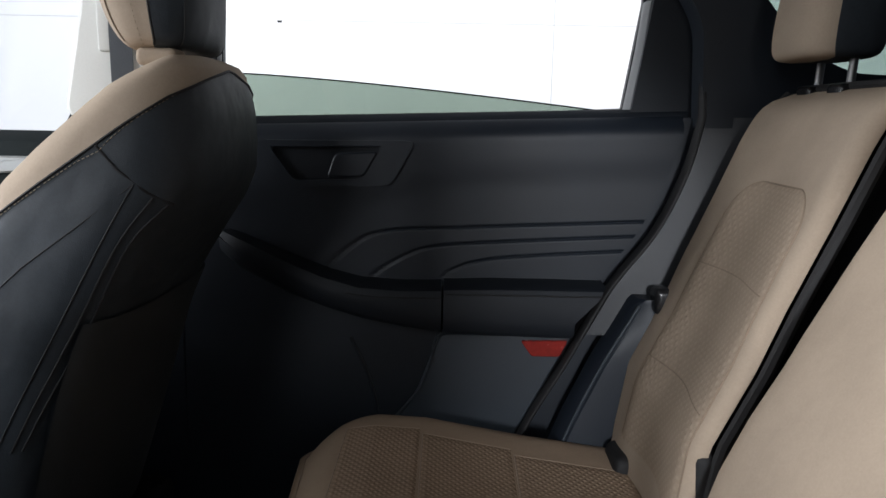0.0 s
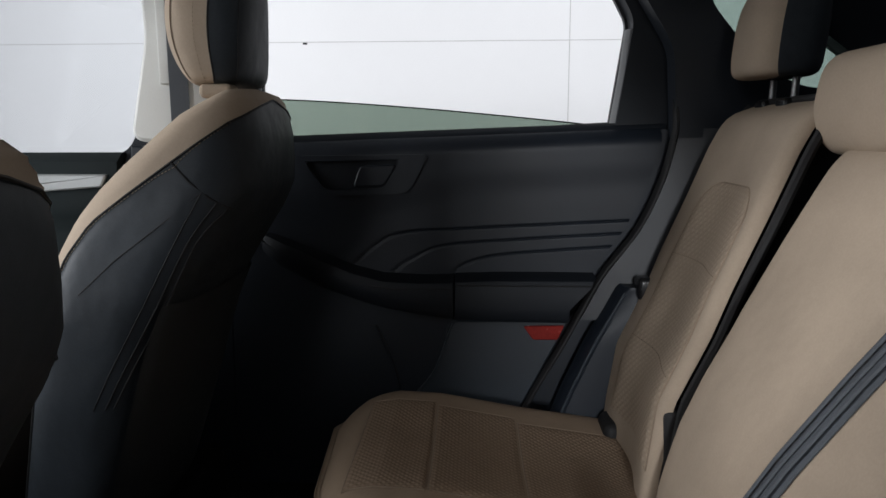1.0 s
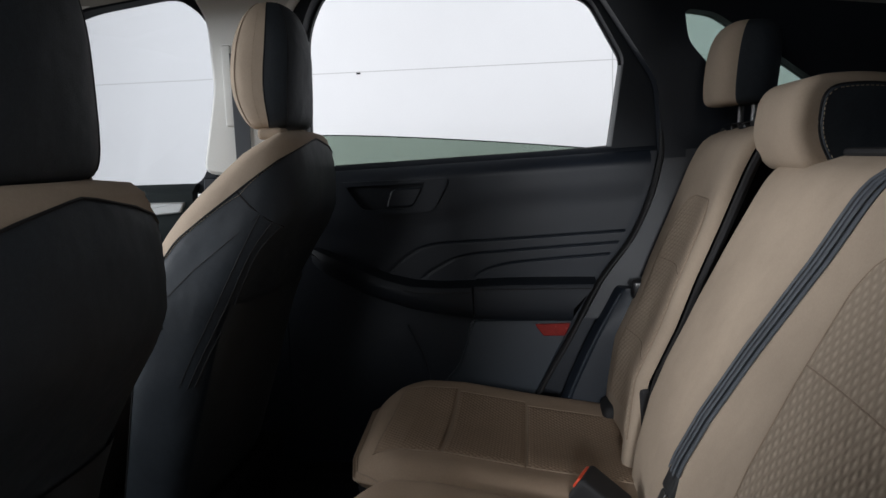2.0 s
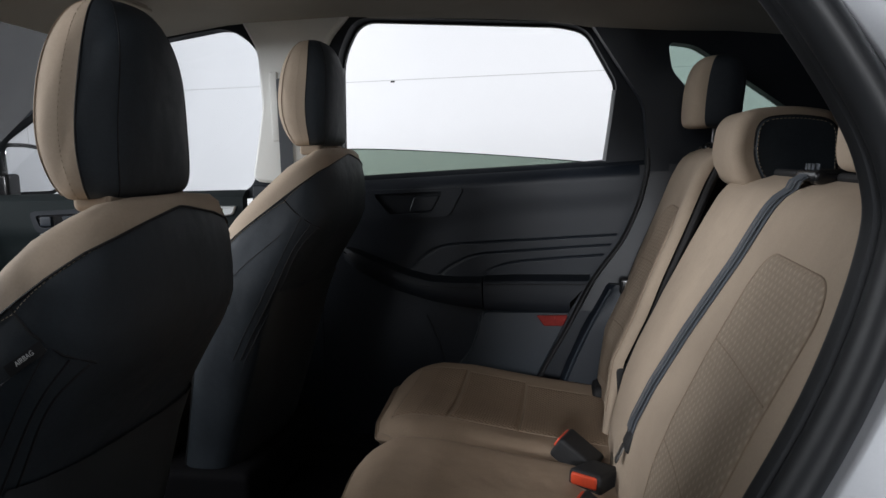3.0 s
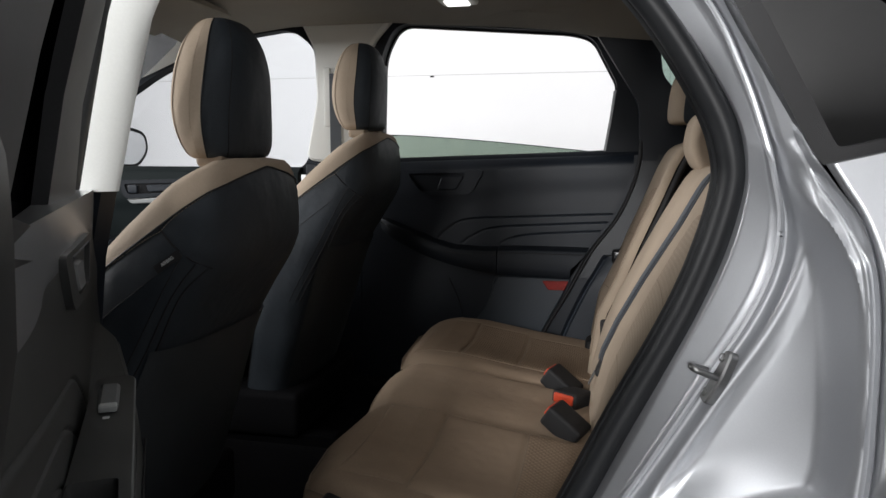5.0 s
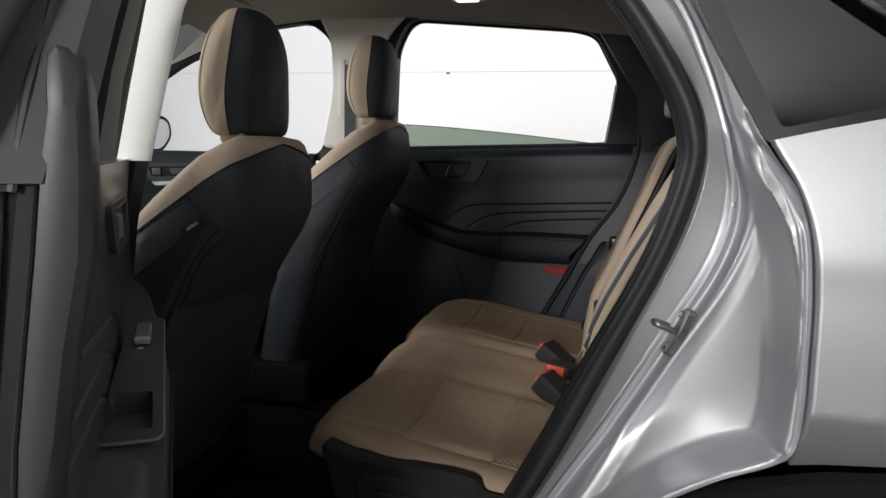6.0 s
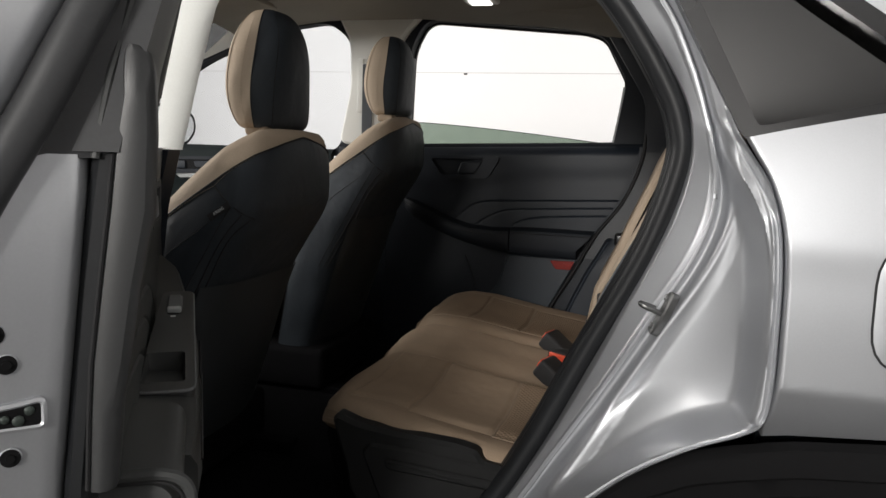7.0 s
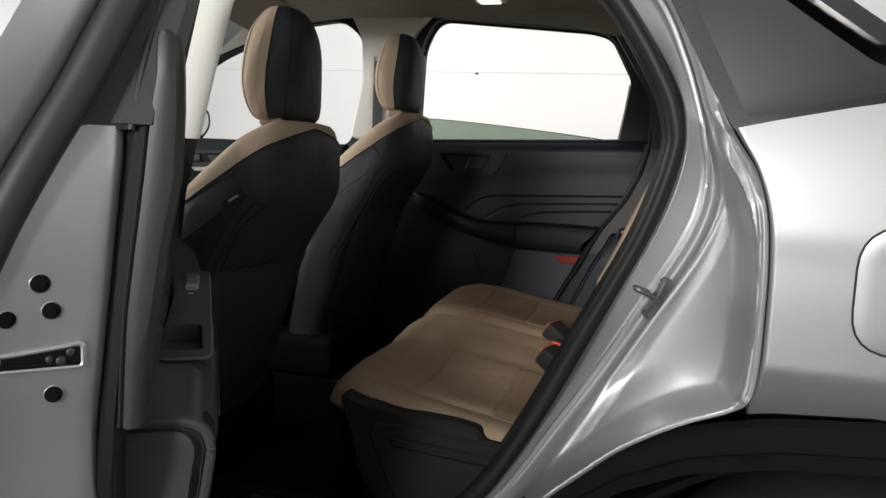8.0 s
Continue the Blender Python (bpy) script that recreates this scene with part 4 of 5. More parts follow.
def rear_back(th, table, y0, y1, thick, dents, inserts, cloth, r=0.04, cut=0.0):
    z0, z1 = table[0][0], table[-1][0]

    def face(y, z):
        x = lerp_at(table, z)[0]
        d = min(y - y0, y1 - y)
        if d < r:
            x += r - math.sqrt(max(0.0, r * r - (r - d) ** 2))
        if z > z1 - 0.045:
            k = (z - z1 + 0.045) / 0.045
            x += 0.03 * (1 - math.sqrt(max(0.0, 1 - k * k)))
        for c, hw, depth in dents:
            q = abs(y - c) / hw
            if q < 1:
                x += depth * (0.5 + 0.5 * math.cos(math.pi * q)) * min(1.0, max(0.0, (z1 - 0.02 - z) / 0.1))
        return x

    ys = [y0 + (y1 - y0) * (0.5 - 0.5 * math.cos(math.pi * k / 44)) for k in range(45)]

    def drawn(y, z):
        return y0 + (y - y0) * (1 - cut * clip01((z - 0.70) / 0.20) / (y1 - y0))

    rows = [[(face(y, z), drawn(y, z), z) for y in ys] for z in np.linspace(z0, z1, 60)]
    zt = z1
    rows.append([(face(y, zt) + 0.02, drawn(y, zt), zt + 0.006) for y in ys])
    rows.append([(face(y, zt) + 0.05, drawn(y, zt), zt + 0.006) for y in ys])
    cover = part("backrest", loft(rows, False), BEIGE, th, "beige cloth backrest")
    shell = [[(lerp_at(table, z)[0] + o, y, z) for o, y in ((0.036, y0 + 0.001), (0.05, y0 - 0.0035), (thick, y0 - 0.003), (thick + 0.02, y0 + 0.02), (thick + 0.02, y1 - 0.02), (thick, y1 + 0.003), (0.05, y1 + 0.0035), (0.036, y1 - 0.001))] for z in np.linspace(z0 - 0.02, z1 + 0.002, 30)]
    part("back_shell", loft(shell), CARPET, th, "black carpeted rear shell")
    for sg, yy in ((1, y1), (-1, y0)):
        part("piping", tube([(lerp_at(table, z)[0] + 0.034, drawn(yy, z) + sg * 0.003, z) for z in np.linspace(z0, z1, 30)], 0.008, n=8), PIPING, th)
    part("piping", tube([(face(y, zt) + 0.012, drawn(y, zt), zt + 0.006) for y in ys], 0.007, n=8), PIPING, th)
    for a, b, za, zb in inserts:
        pr = []
        R = 0.055

        def side(z):
            k = clip01((z - zb + R) / R)
            return R * (1 - math.sqrt(1 - k * k)) * 0.999 + 0.018 * clip01((z - za) / (zb - za))

        for z in list(np.linspace(za, zb - R, 30)) + [zb - R + R * math.sin(math.pi / 2 * k / 14) for k in range(1, 15)]:
            aa, bb = a + side(z), b - side(z)
            pr.append([(face(y, z) - 0.0006 - 0.0026 * min(1.0, max(0.0, min(y - aa, bb - y, zb - z, z - za)) / 0.006), y, z) for y in np.linspace(aa, bb, 30)])
        part("insert", loft(pr, False), cloth, cover, "woven insert")
        zz = list(np.linspace(za, zb - R, 20)) + [zb - R + R * math.sin(math.pi / 2 * k / 10) for k in range(1, 11)]
        outl = [(a + side(z), z) for z in zz]
        outr = [(b - side(z), z) for z in zz]
        part("seam", tube([(face(y, z) - 0.0004, y, z) for y, z in outl + outr[::-1]], 0.0013, n=5), SEAM, cover)
        for z in (za + (zb - za) * 0.34, za + (zb - za) * 0.70):
            part("seam", tube([(face(y, z) - 0.0028, y, z) for y in np.linspace(a + side(z) + 0.006, b - side(z) - 0.006, 14)], 0.0011, n=5), SEAM, cover)
    return face


rear_back(small, BACK_S, 0.287, 0.632, 0.11, [(0.445, 0.14, 0.018)], [(0.298, 0.562, 0.66, 1.088)], BEIGE_FINE_UP, 0.022)
face_l = rear_back(large, BACK_L, -0.615, 0.280, 0.11, [(-0.24, 0.36, 0.012)], [(-0.50, -0.185, 0.66, 1.075)], BEIGE_WEAVE_UP, 0.04, 0.022)


def rear_headrest(parent, cx, cy, cz, a, b, h, seam, post_z, beige_side):
    hr = part("headrest", headrest_geo(cx, cy, cz, a, b, h, seam, 0.12, n=3.4, top=0.92, sq=6.0), BEIGE, parent, "beige headrest with a black back")
    part("headrest_back", headrest_geo(cx, cy, cz, a, b, h, seam, 0.12, n=3.4, front=False, top=0.92, sq=6.0), SEAT_BLACK, hr, "black back of the headrest")
    for sg in (1, -1):
        part("post", tube([(cx + 0.01, cy + sg * 0.045, post_z), (cx + 0.015, cy + sg * 0.045, cz - h * 0.6)], 0.006, n=10), STEEL, hr)
        part("guide", rounded_box(cx - 0.012, cx + 0.036, cy + sg * 0.045 - 0.020, cy + sg * 0.045 + 0.020, post_z - 0.01, post_z + 0.022, 0.006), GLOSS_BLACK, hr)
    return hr


rear_headrest(small, 0.818, 0.530, 1.341, 0.062, 0.080, 0.079, -0.45, 1.205, True)


def pillow(poly, lo, hi, r, n=6):
    """A 2D outline in x and z padded out between two depths in y, its rims rounded."""
    rings = []
    for k in range(n + 1):
        a = math.pi / 2 * k / n
        rings.append([on_y(u, v, lo + r * (1 - math.sin(a))) for u, v in inset(poly, r * (1 - math.cos(a)))])
    rings = rings[::-1]
    for k in range(n + 1):
        a = math.pi / 2 * k / n
        rings.append([on_y(u, v, hi - r * (1 - math.sin(a))) for u, v in inset(poly, r * (1 - math.cos(a)))])
    return loft(rings)


CHY0, CHY1 = 0.104, 0.302
ch_side = mixed_round([(0.792, 1.140, 0.034), (0.768, 1.195, 0.09), (0.782, 1.279, 0.045), (0.870, 1.285, 0.10), (0.955, 1.270, 0.05), (0.955, 1.140, 0.02)], 8)
ch = part("headrest", pillow(ch_side, CHY0, CHY1, 0.020), BEIGE, large, "low beige centre headrest with black side panels")
ch_panel = mixed_round([(0.832, 1.138, 0.012), (0.804, 1.195, 0.09), (0.812, 1.263, 0.030), (0.870, 1.267, 0.10), (0.940, 1.256, 0.03), (0.940, 1.138, 0.02)], 8)
for lo, hi in ((CHY0 + 0.004, CHY0 - 0.0035), (CHY1 - 0.004, CHY1 + 0.0035)):
    part("side_panel", slab(ch_panel, lo, hi, on_y, 0.003), SEAT_BLACK, ch, "black vinyl side panel")
    part("piping", tube([on_y(u, v, hi * 0.6 + lo * 0.4) for u, v in inset(ch_panel, -0.0008)], 0.0014, n=6), PIPING, ch)
    stitches([on_y(u, v, hi + (0.0004 if hi > lo else -0.0004)) for u, v in inset(ch_panel, 0.0042)], ch, 0.004, 0.0025, 0.0006)
rear_headrest(large, 0.850, -0.40, 1.255, 0.056, 0.125, 0.075, -0.35, 1.17, True)

# centre seat belt, lying on the wide seat back
sb = thing("seat_belt", 0.70, -0.10, 0.70, "grey-black woven seat belt hanging down the seat back", "seat belt")
bz = np.linspace(1.188, 0.738, 40)
rows = []
for z in bz:
    t = (1.188 - z) / 0.45
    yc = -0.150 + 0.150 * t
    x = min(0.812 + (0.596 - 0.812) * t, face_l(yc, min(z, 1.155)) - 0.006) + (0.020 if z > 1.172 else 0)
    rows.append([(x + 0.004 * abs(q), yc + 0.024 * q, z) for q in np.linspace(-1, 1, 9)])
part("webbing", sheet(rows, (0.0016, 0, 0)), WEBBING, sb, "ribbed grey-black webbing")
for off in (-0.55, 0.0, 0.55):
    part("webbing_rib", tube([(r[4][0] - 0.0012, r[4][1] + 0.024 * off, r[4][2]) for r in rows], 0.0030, 0.0010, n=6, up=(1, 0, 0)), WEBBING, sb)
part("belt_slot", rounded_box(0.812, 0.862, -0.195, -0.105, 1.160, 1.180, 0.008), GLOSS_BLACK, sb)
tm = pose(0.598, 0.004, 0.722, 0, 24, 0)
tongue = rounded_box(-0.011, 0.011, -0.027, 0.027, -0.026, 0.022, 0.007)
part("tongue_cover", ([tm @ Vector(v) for v in tongue[0]], tongue[1]), PIPING, sb, "black tongue cover")
blade = slab(round_poly([(-0.011, -0.022), (0.012, -0.022), (0.010, -0.056), (-0.009, -0.056)], 0.004, 3), -0.012, -0.009, on_x, 0.0008)
part("tongue", ([tm @ Vector(v) for v in blade[0]], blade[1]), STEEL, sb, "steel belt tongue")
part("belt_tail", sheet([[(0.590 + 0.006 * k + 0.004 * math.sin(k * 1.3), -0.012 - 0.006 * k + q * 0.016, 0.705 - 0.024 * k) for q in np.linspace(-1, 1, 5)] for k in range(6)], (0.002, 0, 0)), WEBBING, sb)


def buckle(x, y, z, tilt, turn, label):
    b = thing("belt_buckle", x, y, z, label, "belt buckle", "rear belt buckles")
    m = pose(x, y, z, 0, tilt, turn)
    def tr(geo):
        return [m @ Vector(v) for v in geo[0]], geo[1]
    part("buckle_housing", tr(rounded_box(-0.036, 0.048, -0.033, 0.033, -0.023, 0.023, 0.008)), PIPING, b, "black buckle housing")
    part("release_button", tr(rounded_box(-0.0395, -0.027, -0.026, 0.026, -0.004, 0.018, 0.004)), RED_BUTTON, b, "red release button")
    part("strap", tr(sheet([[(0.040 + 0.02 * k, q, -0.004 - 0.009 * k) for q in np.linspace(-0.024, 0.024, 4)] for k in range(5)], (0, 0, -0.006))), PIPING, b)


buckle(0.497, 0.128, 0.636, 34, -20, "black belt buckle with red button standing on the cushion")
buckle(0.530, 0.040, 0.622, 8, 58, "black belt buckle with red button lying on the cushion")
buckle(0.520, -0.135, 0.636, 34, -20, "black belt buckle with red button standing on the cushion")
part("isofix_cover", rounded_box(0.545, 0.605, 0.520, 0.605, 0.590, 0.640, 0.018), PIPING, small, "black anchor cover")
part("gap_cover", rounded_box(0.585, 0.640, 0.283, 0.316, 0.63, 0.765, 0.016), PIPING, large)


# ---- left side: door opening, jamb, quarter panel ----
SEAL = [(0.0, 1.555), (0.30, 1.545), (0.45, 1.51), (0.545, 1.455), (0.632, 1.37), (0.703, 1.262), (0.734, 1.190), (0.736, 1.125), (0.697, 0.998), (0.616, 0.830), (0.550, 0.690), (0.478, 0.560), (0.40, 0.47), (0.30, 0.425), (0.0, 0.415)]
seal_path = spline([(x, -0.630 - (0.0 if z < 1.2 else -0.10 * (z - 1.2)), z) for x, z in SEAL], 8)
part("door_seal", tube(seal_path, 0.017, 0.021, n=14, up=(0, 1, 0)), RUBBER, body, "black rubber door seal")
part("seal_lip", tube([p + Vector((-0.012 if p.x > 0.42 else 0, 0.026, 0)) for p in seal_path], 0.010, 0.016, n=8, up=(0, 1, 0)), RUBBER, body)

# stations of the jamb: seal edge, ridge, outer edge (x, z)
JAMB = [
    ((0.470, 1.530), (0.500, 1.555), (0.545, 1.560)), ((0.570, 1.450), (0.618, 1.462), (0.655, 1.465)), ((0.650, 1.366), (0.700, 1.362), (0.733, 1.362)), ((0.708, 1.285), (0.742, 1.275), (0.772, 1.268)),
    ((0.742, 1.220), (0.766, 1.205), (0.797, 1.190)), ((0.752, 1.173), (0.780, 1.150), (0.815, 1.155)), ((0.752, 1.125), (0.788, 1.105), (0.838, 1.115)), ((0.738, 1.060), (0.784, 1.050), (0.856, 1.060)),
    ((0.711, 0.990), (0.760, 0.985), (0.864, 0.990)), ((0.670, 0.900), (0.712, 0.900), (0.866, 0.910)), ((0.640, 0.830), (0.676, 0.835), (0.866, 0.850)), ((0.605, 0.755), (0.640, 0.772), (0.860, 0.800)), ((0.575, 0.695), (0.608, 0.718), (0.835, 0.778)),
    ((0.545, 0.640), (0.575, 0.664), (0.770, 0.748)), ((0.510, 0.580), (0.540, 0.604), (0.690, 0.697)), ((0.470, 0.520), (0.500, 0.545), (0.605, 0.620)), ((0.420, 0.470), (0.440, 0.490), (0.510, 0.540)), ((0.30, 0.430), (0.30, 0.445), (0.30, 0.480)), ((0.0, 0.420), (0.0, 0.435), (0.0, 0.465)),
]
A = spline([(a[0], 0, a[1]) for a, b, d in JAMB], 8)
B = spline([(b[0], 0, b[1]) for a, b, d in JAMB], 8)
D = spline([(d[0], 0, d[1]) for a, b, d in JAMB], 8)
B_LINE, D_SIDE, D_LOW = [(p.x, p.z) for p in B], [(p.x, p.z) for p in D if p.z > 0.80], [(p.x, p.z) for p in D if p.z < 0.785]
RIDGES = [(p.x, p.y) for p in spline([(0.0, -0.672, 0), (0.004, -0.664, 0), (0.009, -0.6585, 0), (0.015, -0.6615, 0), (0.020, -0.669, 0), (0.026, -0.671, 0), (0.034, -0.666, 0), (0.046, -0.6615, 0), (0.060, -0.660, 0), (0.30, -0.660, 0)], 4)]


def rise(q, wide):
    """0 at a distance wide from an edge, 1 at the edge, smooth at both ends."""
    t = clip01(1 - q / wide)
    return t * t * (3 - 2 * t)


rows = []
for a, b, d in zip(A, B, D):
    y_in = 0.07 * max(0.0, a.z - 1.2) / 0.35
    deep = clip01((d.x - b.x - 0.022) / 0.045) if d.z < 1.19 else 0.0
    yo = -0.705 - 0.065 * max(0.0, min(1.0, (1.215 - d.z) / 0.10))
    ab, bd = b - a, d - b
    row = []
    for t, y in ((-0.25, -0.625), (0.0, -0.648), (0.10, -0.652), (0.70, -0.656), (0.82, -0.661), (0.92, -0.672), (1.0, -0.672)):
        row.append(a + ab * t + Vector((0, y, 0)))
    prof_flat = ((0.0, -0.672), (0.05, -0.668), (0.09, -0.664), (0.14, -0.664), (0.20, -0.668), (0.27, -0.674), (0.40, -0.682), (0.55, -0.690), (0.68, -0.695), (0.78, -0.699), (0.86, -0.702), (0.92, -0.704), (1.0, yo))
    for k in range(1, 46):
        t = k / 45
        t = 0.5 * t + 0.5 * (0.5 - 0.5 * math.cos(math.pi * t))
        p = b + bd * t
        r = near_line(p.x, p.z, B_LINE)
        q1, q2 = near_line(p.x, p.z, D_SIDE), near_line(p.x, p.z, D_LOW)
        ridge = (lerp_at(RIDGES, r)[0] + 0.660) * clip01((0.075 - r) / 0.03)
        inner = 1 - rise(r, 0.030)
        fade = rise(q2, 0.075) * clip01((0.83 - p.x) / 0.16)
        floor_out = 0.058 * (1 - (1 - t * t) * (1 - 0.75 * fade)) * inner
        side = clip01(1 - (q1 - 0.011 - 0.010 * clip01((p.z - 1.01) / 0.11)) / 0.023) ** 2.1
        shelf = clip01(1 - (q2 - 0.003) / 0.020) ** 2.1
        wall = (0.110 - floor_out) * (1 - (1 - side) * (1 - shelf)) + 0.003 * rise(abs(q1 - 0.006), 0.004) * (1 - shelf)
        yd = -0.660 + ridge - floor_out - wall * inner + (yo + 0.770) * clip01(1 - min(q1, q2) / 0.03)
        row.append(p + Vector((0, yd * deep + lerp_at(prof_flat, t)[0] * (1 - deep), 0)))
    row.append(d + Vector((0.0025, yo - 0.006, 0)))
    row.append(d + Vector((0.0045, yo - 0.004, -0.001)))
    row.append(d + Vector((0.0050, yo + 0.020, -0.001)))
    rows.append([p + Vector((0, y_in, 0)) for p in row])
part("door_jamb", loft(rows, False), SILVER, body, "silver painted door jamb with pressed ridges", 60)

part("jamb_ridge", tube([b + Vector((0, -0.6685 + 0.07 * max(0.0, a.z - 1.2) / 0.35, 0)) for a, b in zip(A, B)], 0.0045, n=8), SILVER, body)

# quarter panel
ZB = [(0.797, 1.172), (0.832, 1.163), (1.001, 1.202), (1.5, 1.30)]


def panel_y(x, z):
    y = -0.772 - 0.016 * math.exp(-((z - 0.95) / 0.24) ** 2)
    y += 0.016 * max(0.0, (z - 1.03) / 0.15) ** 2
    y -= 0.002 * math.exp(-((z - 1.035) / 0.03) ** 2)
    y += 0.42 * max(0.0, 0.850 - z)
    y += 0.05 * max(0.0, (x - 1.2) / 0.6) ** 2
    return y


def arch_z(x):
    return lerp_at([(0.30, 0.46), (0.50, 0.540), (0.60, 0.615), (0.69, 0.694), (0.77, 0.741), (0.835, 0.764), (0.90, 0.777), (1.02, 0.789), (1.15, 0.786), (1.30, 0.76), (1.45, 0.66), (1.52, 0.55), (1.55, 0.40)], x)[0]


EDGE = [(p.z, p.x) for p in D if p.z > 0.795 and p.z < 1.19][::-1]
EDGE = sorted(EDGE)
rows = []
for k in range(60):
    t = k / 59
    row = []
    for j in range(60):
        s = 0.0 if j == 0 else 0.0025 + 0.9975 * ((j - 1) / 58) ** 1.3
        x = 0.866 + s * 0.75
        zb, zt = arch_z(x) + 0.001, lerp_at(ZB, x)[0]
        z = zb + (zt - zb) * t
        x0 = lerp_at(EDGE, z)[0] + 0.0068
        xx = x0 + s * (1.616 - x0)
        y = panel_y(xx, z) + (0.002 if j == 0 else 0.0)
        row.append((xx, y, z))
    rows.append(row)
part("quarter_panel", sheet(rows, (0, 0.02, 0)), SILVER, body, "silver quarter panel over the rear wheel", 60)

# fuel flap
fc = round_poly([(0.974, 0.885), (0.972, 1.050), (1.140, 1.055), (1.142, 0.885)], 0.055, 6)
part("fuel_flap_gap", loft([[(u, panel_y(u, v) - 0.0006, v) for u, v in q] for q in (inset(fc, -0.003), inset(fc, 0.001))], True, False), PIPING, body)
part("fuel_flap", loft([[(u, panel_y(u, v) - d, v) for u, v in q] for q, d in ((fc, 0.0), (fc, 0.0012), (inset(fc, 0.003), 0.002), (inset(fc, 0.02), 0.002), (inset(fc, 0.04), 0.002))]), SILVER, body, "silver fuel filler flap")

# wheel arch cladding, liner and wheel
rows = []
for x in np.linspace(0.36, 1.56, 70):
    z = arch_z(x)
    w = lerp_at([(0.3, 0.03), (0.52, 0.035), (0.70, 0.055), (0.85, 0.060), (1.2, 0.062), (1.56, 0.07)], x)[0]
    yo = -0.795 if x > 0.86 else lerp_at([(0.3, -0.72), (0.5, -0.745), (0.7, -0.775), (0.86, -0.800)], x)[0]
    rows.append([(x, yo + 0.02, z + 0.002), (x, yo - 0.004, z - 0.001), (x, yo - 0.010, z - 0.008), (x + 0.006, yo - 0.012, z - w * 0.55), (x + 0.012, yo - 0.006, z - w * 0.62), (x + 0.016, yo - 0.004, z - w), (x + 0.018, yo + 0.03, z - w - 0.004), (x + 0.018, yo + 0.06, z - w + 0.003)])
part("arch_cladding", loft(rows, False), CLADDING, body, "black textured wheel arch cladding")
liner = [[(1.05 + (0.47 + 0.0) * math.cos(a) * 1.02, y, 0.29 + 0.44 * math.sin(a)) for y in (-0.775, -0.60, -0.45)] for a in np.linspace(math.pi * 1.02, -0.02, 28)]
part("arch_liner", sheet(liner, (0, 0, 0.012)), CARPET, body, "black wheel housing liner")
part("wheelhouse", box(0.74, 1.60, -0.50, -0.46, 0.24, 0.64), CARPET, body)
wheel = thing("wheel", 1.06, -0.70, 0.345, "black tyre on a dark alloy rim inside the wheel arch", "wheel")


def ring_of(prof, cx, cz):
    return loft([[(cx + r * math.cos(a), y, cz + r * math.sin(a)) for a in np.linspace(0, 2 * math.pi, 48, endpoint=False)] for r, y in prof], True, False)


part("tyre", ring_of([(0.22, -0.60), (0.30, -0.59), (0.335, -0.605), (0.345, -0.63), (0.345, -0.74), (0.335, -0.765), (0.30, -0.78), (0.235, -0.772), (0.22, -0.76)], 1.06, 0.345), TYRE, wheel)
part("rim", ring_of([(0.03, -0.755), (0.06, -0.76), (0.16, -0.745), (0.20, -0.74), (0.222, -0.765), (0.224, -0.62)], 1.06, 0.345), DULL_SILVER, wheel)

# striker
SC = Vector((0.726, -0.671, 0.914))
SU = Vector((0.40, 0.0, 0.917)).normalized()
SN = Vector((-0.93, -0.37, 0.0))
SN = (SN - SU * SN.dot(SU)).normalized()
SW = SN.cross(SU).normalized()


def on_striker(u, v, d):
    return SC + SU * u + SW * v + SN * d


st = part("striker_plate", slab(round_poly([(-0.038, -0.012), (-0.030, 0.014), (0.030, 0.014), (0.038, -0.012), (0.0, -0.017)], 0.010, 4), -0.010, 0.004, on_striker, 0.002), STEEL, body, "steel door striker")
part("striker_loop", tube(spline([on_striker(0.0, v, d) for v, d in ((0.009, 0.0), (0.009, 0.016), (0.006, 0.031), (0.0, 0.035), (-0.006, 0.031), (-0.009, 0.016), (-0.009, 0.0))], 5), 0.0042, n=10, up=(0.4, 0, 0.917)), STEEL, st)
for bu in (-0.024, 0.024):
    part("bolt", loft([[on_striker(bu + r * math.cos(a), r * math.sin(a), d) for a in np.linspace(0, 2 * math.pi, 18, endpoint=False)] for r, d in ((0.0058, 0.003), (0.0055, 0.005), (0.0042, 0.0058), (0.0028, 0.0058), (0.0024, 0.0045))]), STEEL, st)

# left quarter window
def qy(u, v, d):
    return (u, d + 0.16 * (v - 1.17), v)


QL = [(0.742, 1.352), (0.690, 1.452), (0.760, 1.470), (0.905, 1.358), (0.998, 1.290), (1.10, 1.248), (0.998, 1.222), (0.828, 1.182)]
QL = round_poly(QL, 0.012, 3)
QLO = inset(QL, -0.020)
part("quarter_window_trim", frame_ring(QLO, inset(QL, 0.004), -0.724, -0.680, qy), GLOSS_BLACK, body, "black quarter window surround")
part("quarter_window", slab(inset(QL, 0.001), -0.692, -0.688, qy, 0.001), GLASS_DARK, body, "dark privacy glass quarter window")
up = [(0.640, 1.47), (0.70, 1.495), (0.785, 1.482), (0.920, 1.372), (1.01, 1.306), (1.14, 1.258), (1.6, 1.31), (1.6, 1.60), (0.55, 1.60)]
part("roof_side", slab(up, -0.694, -0.672, qy, 0.003), SILVER, body, "silver roof side panel")

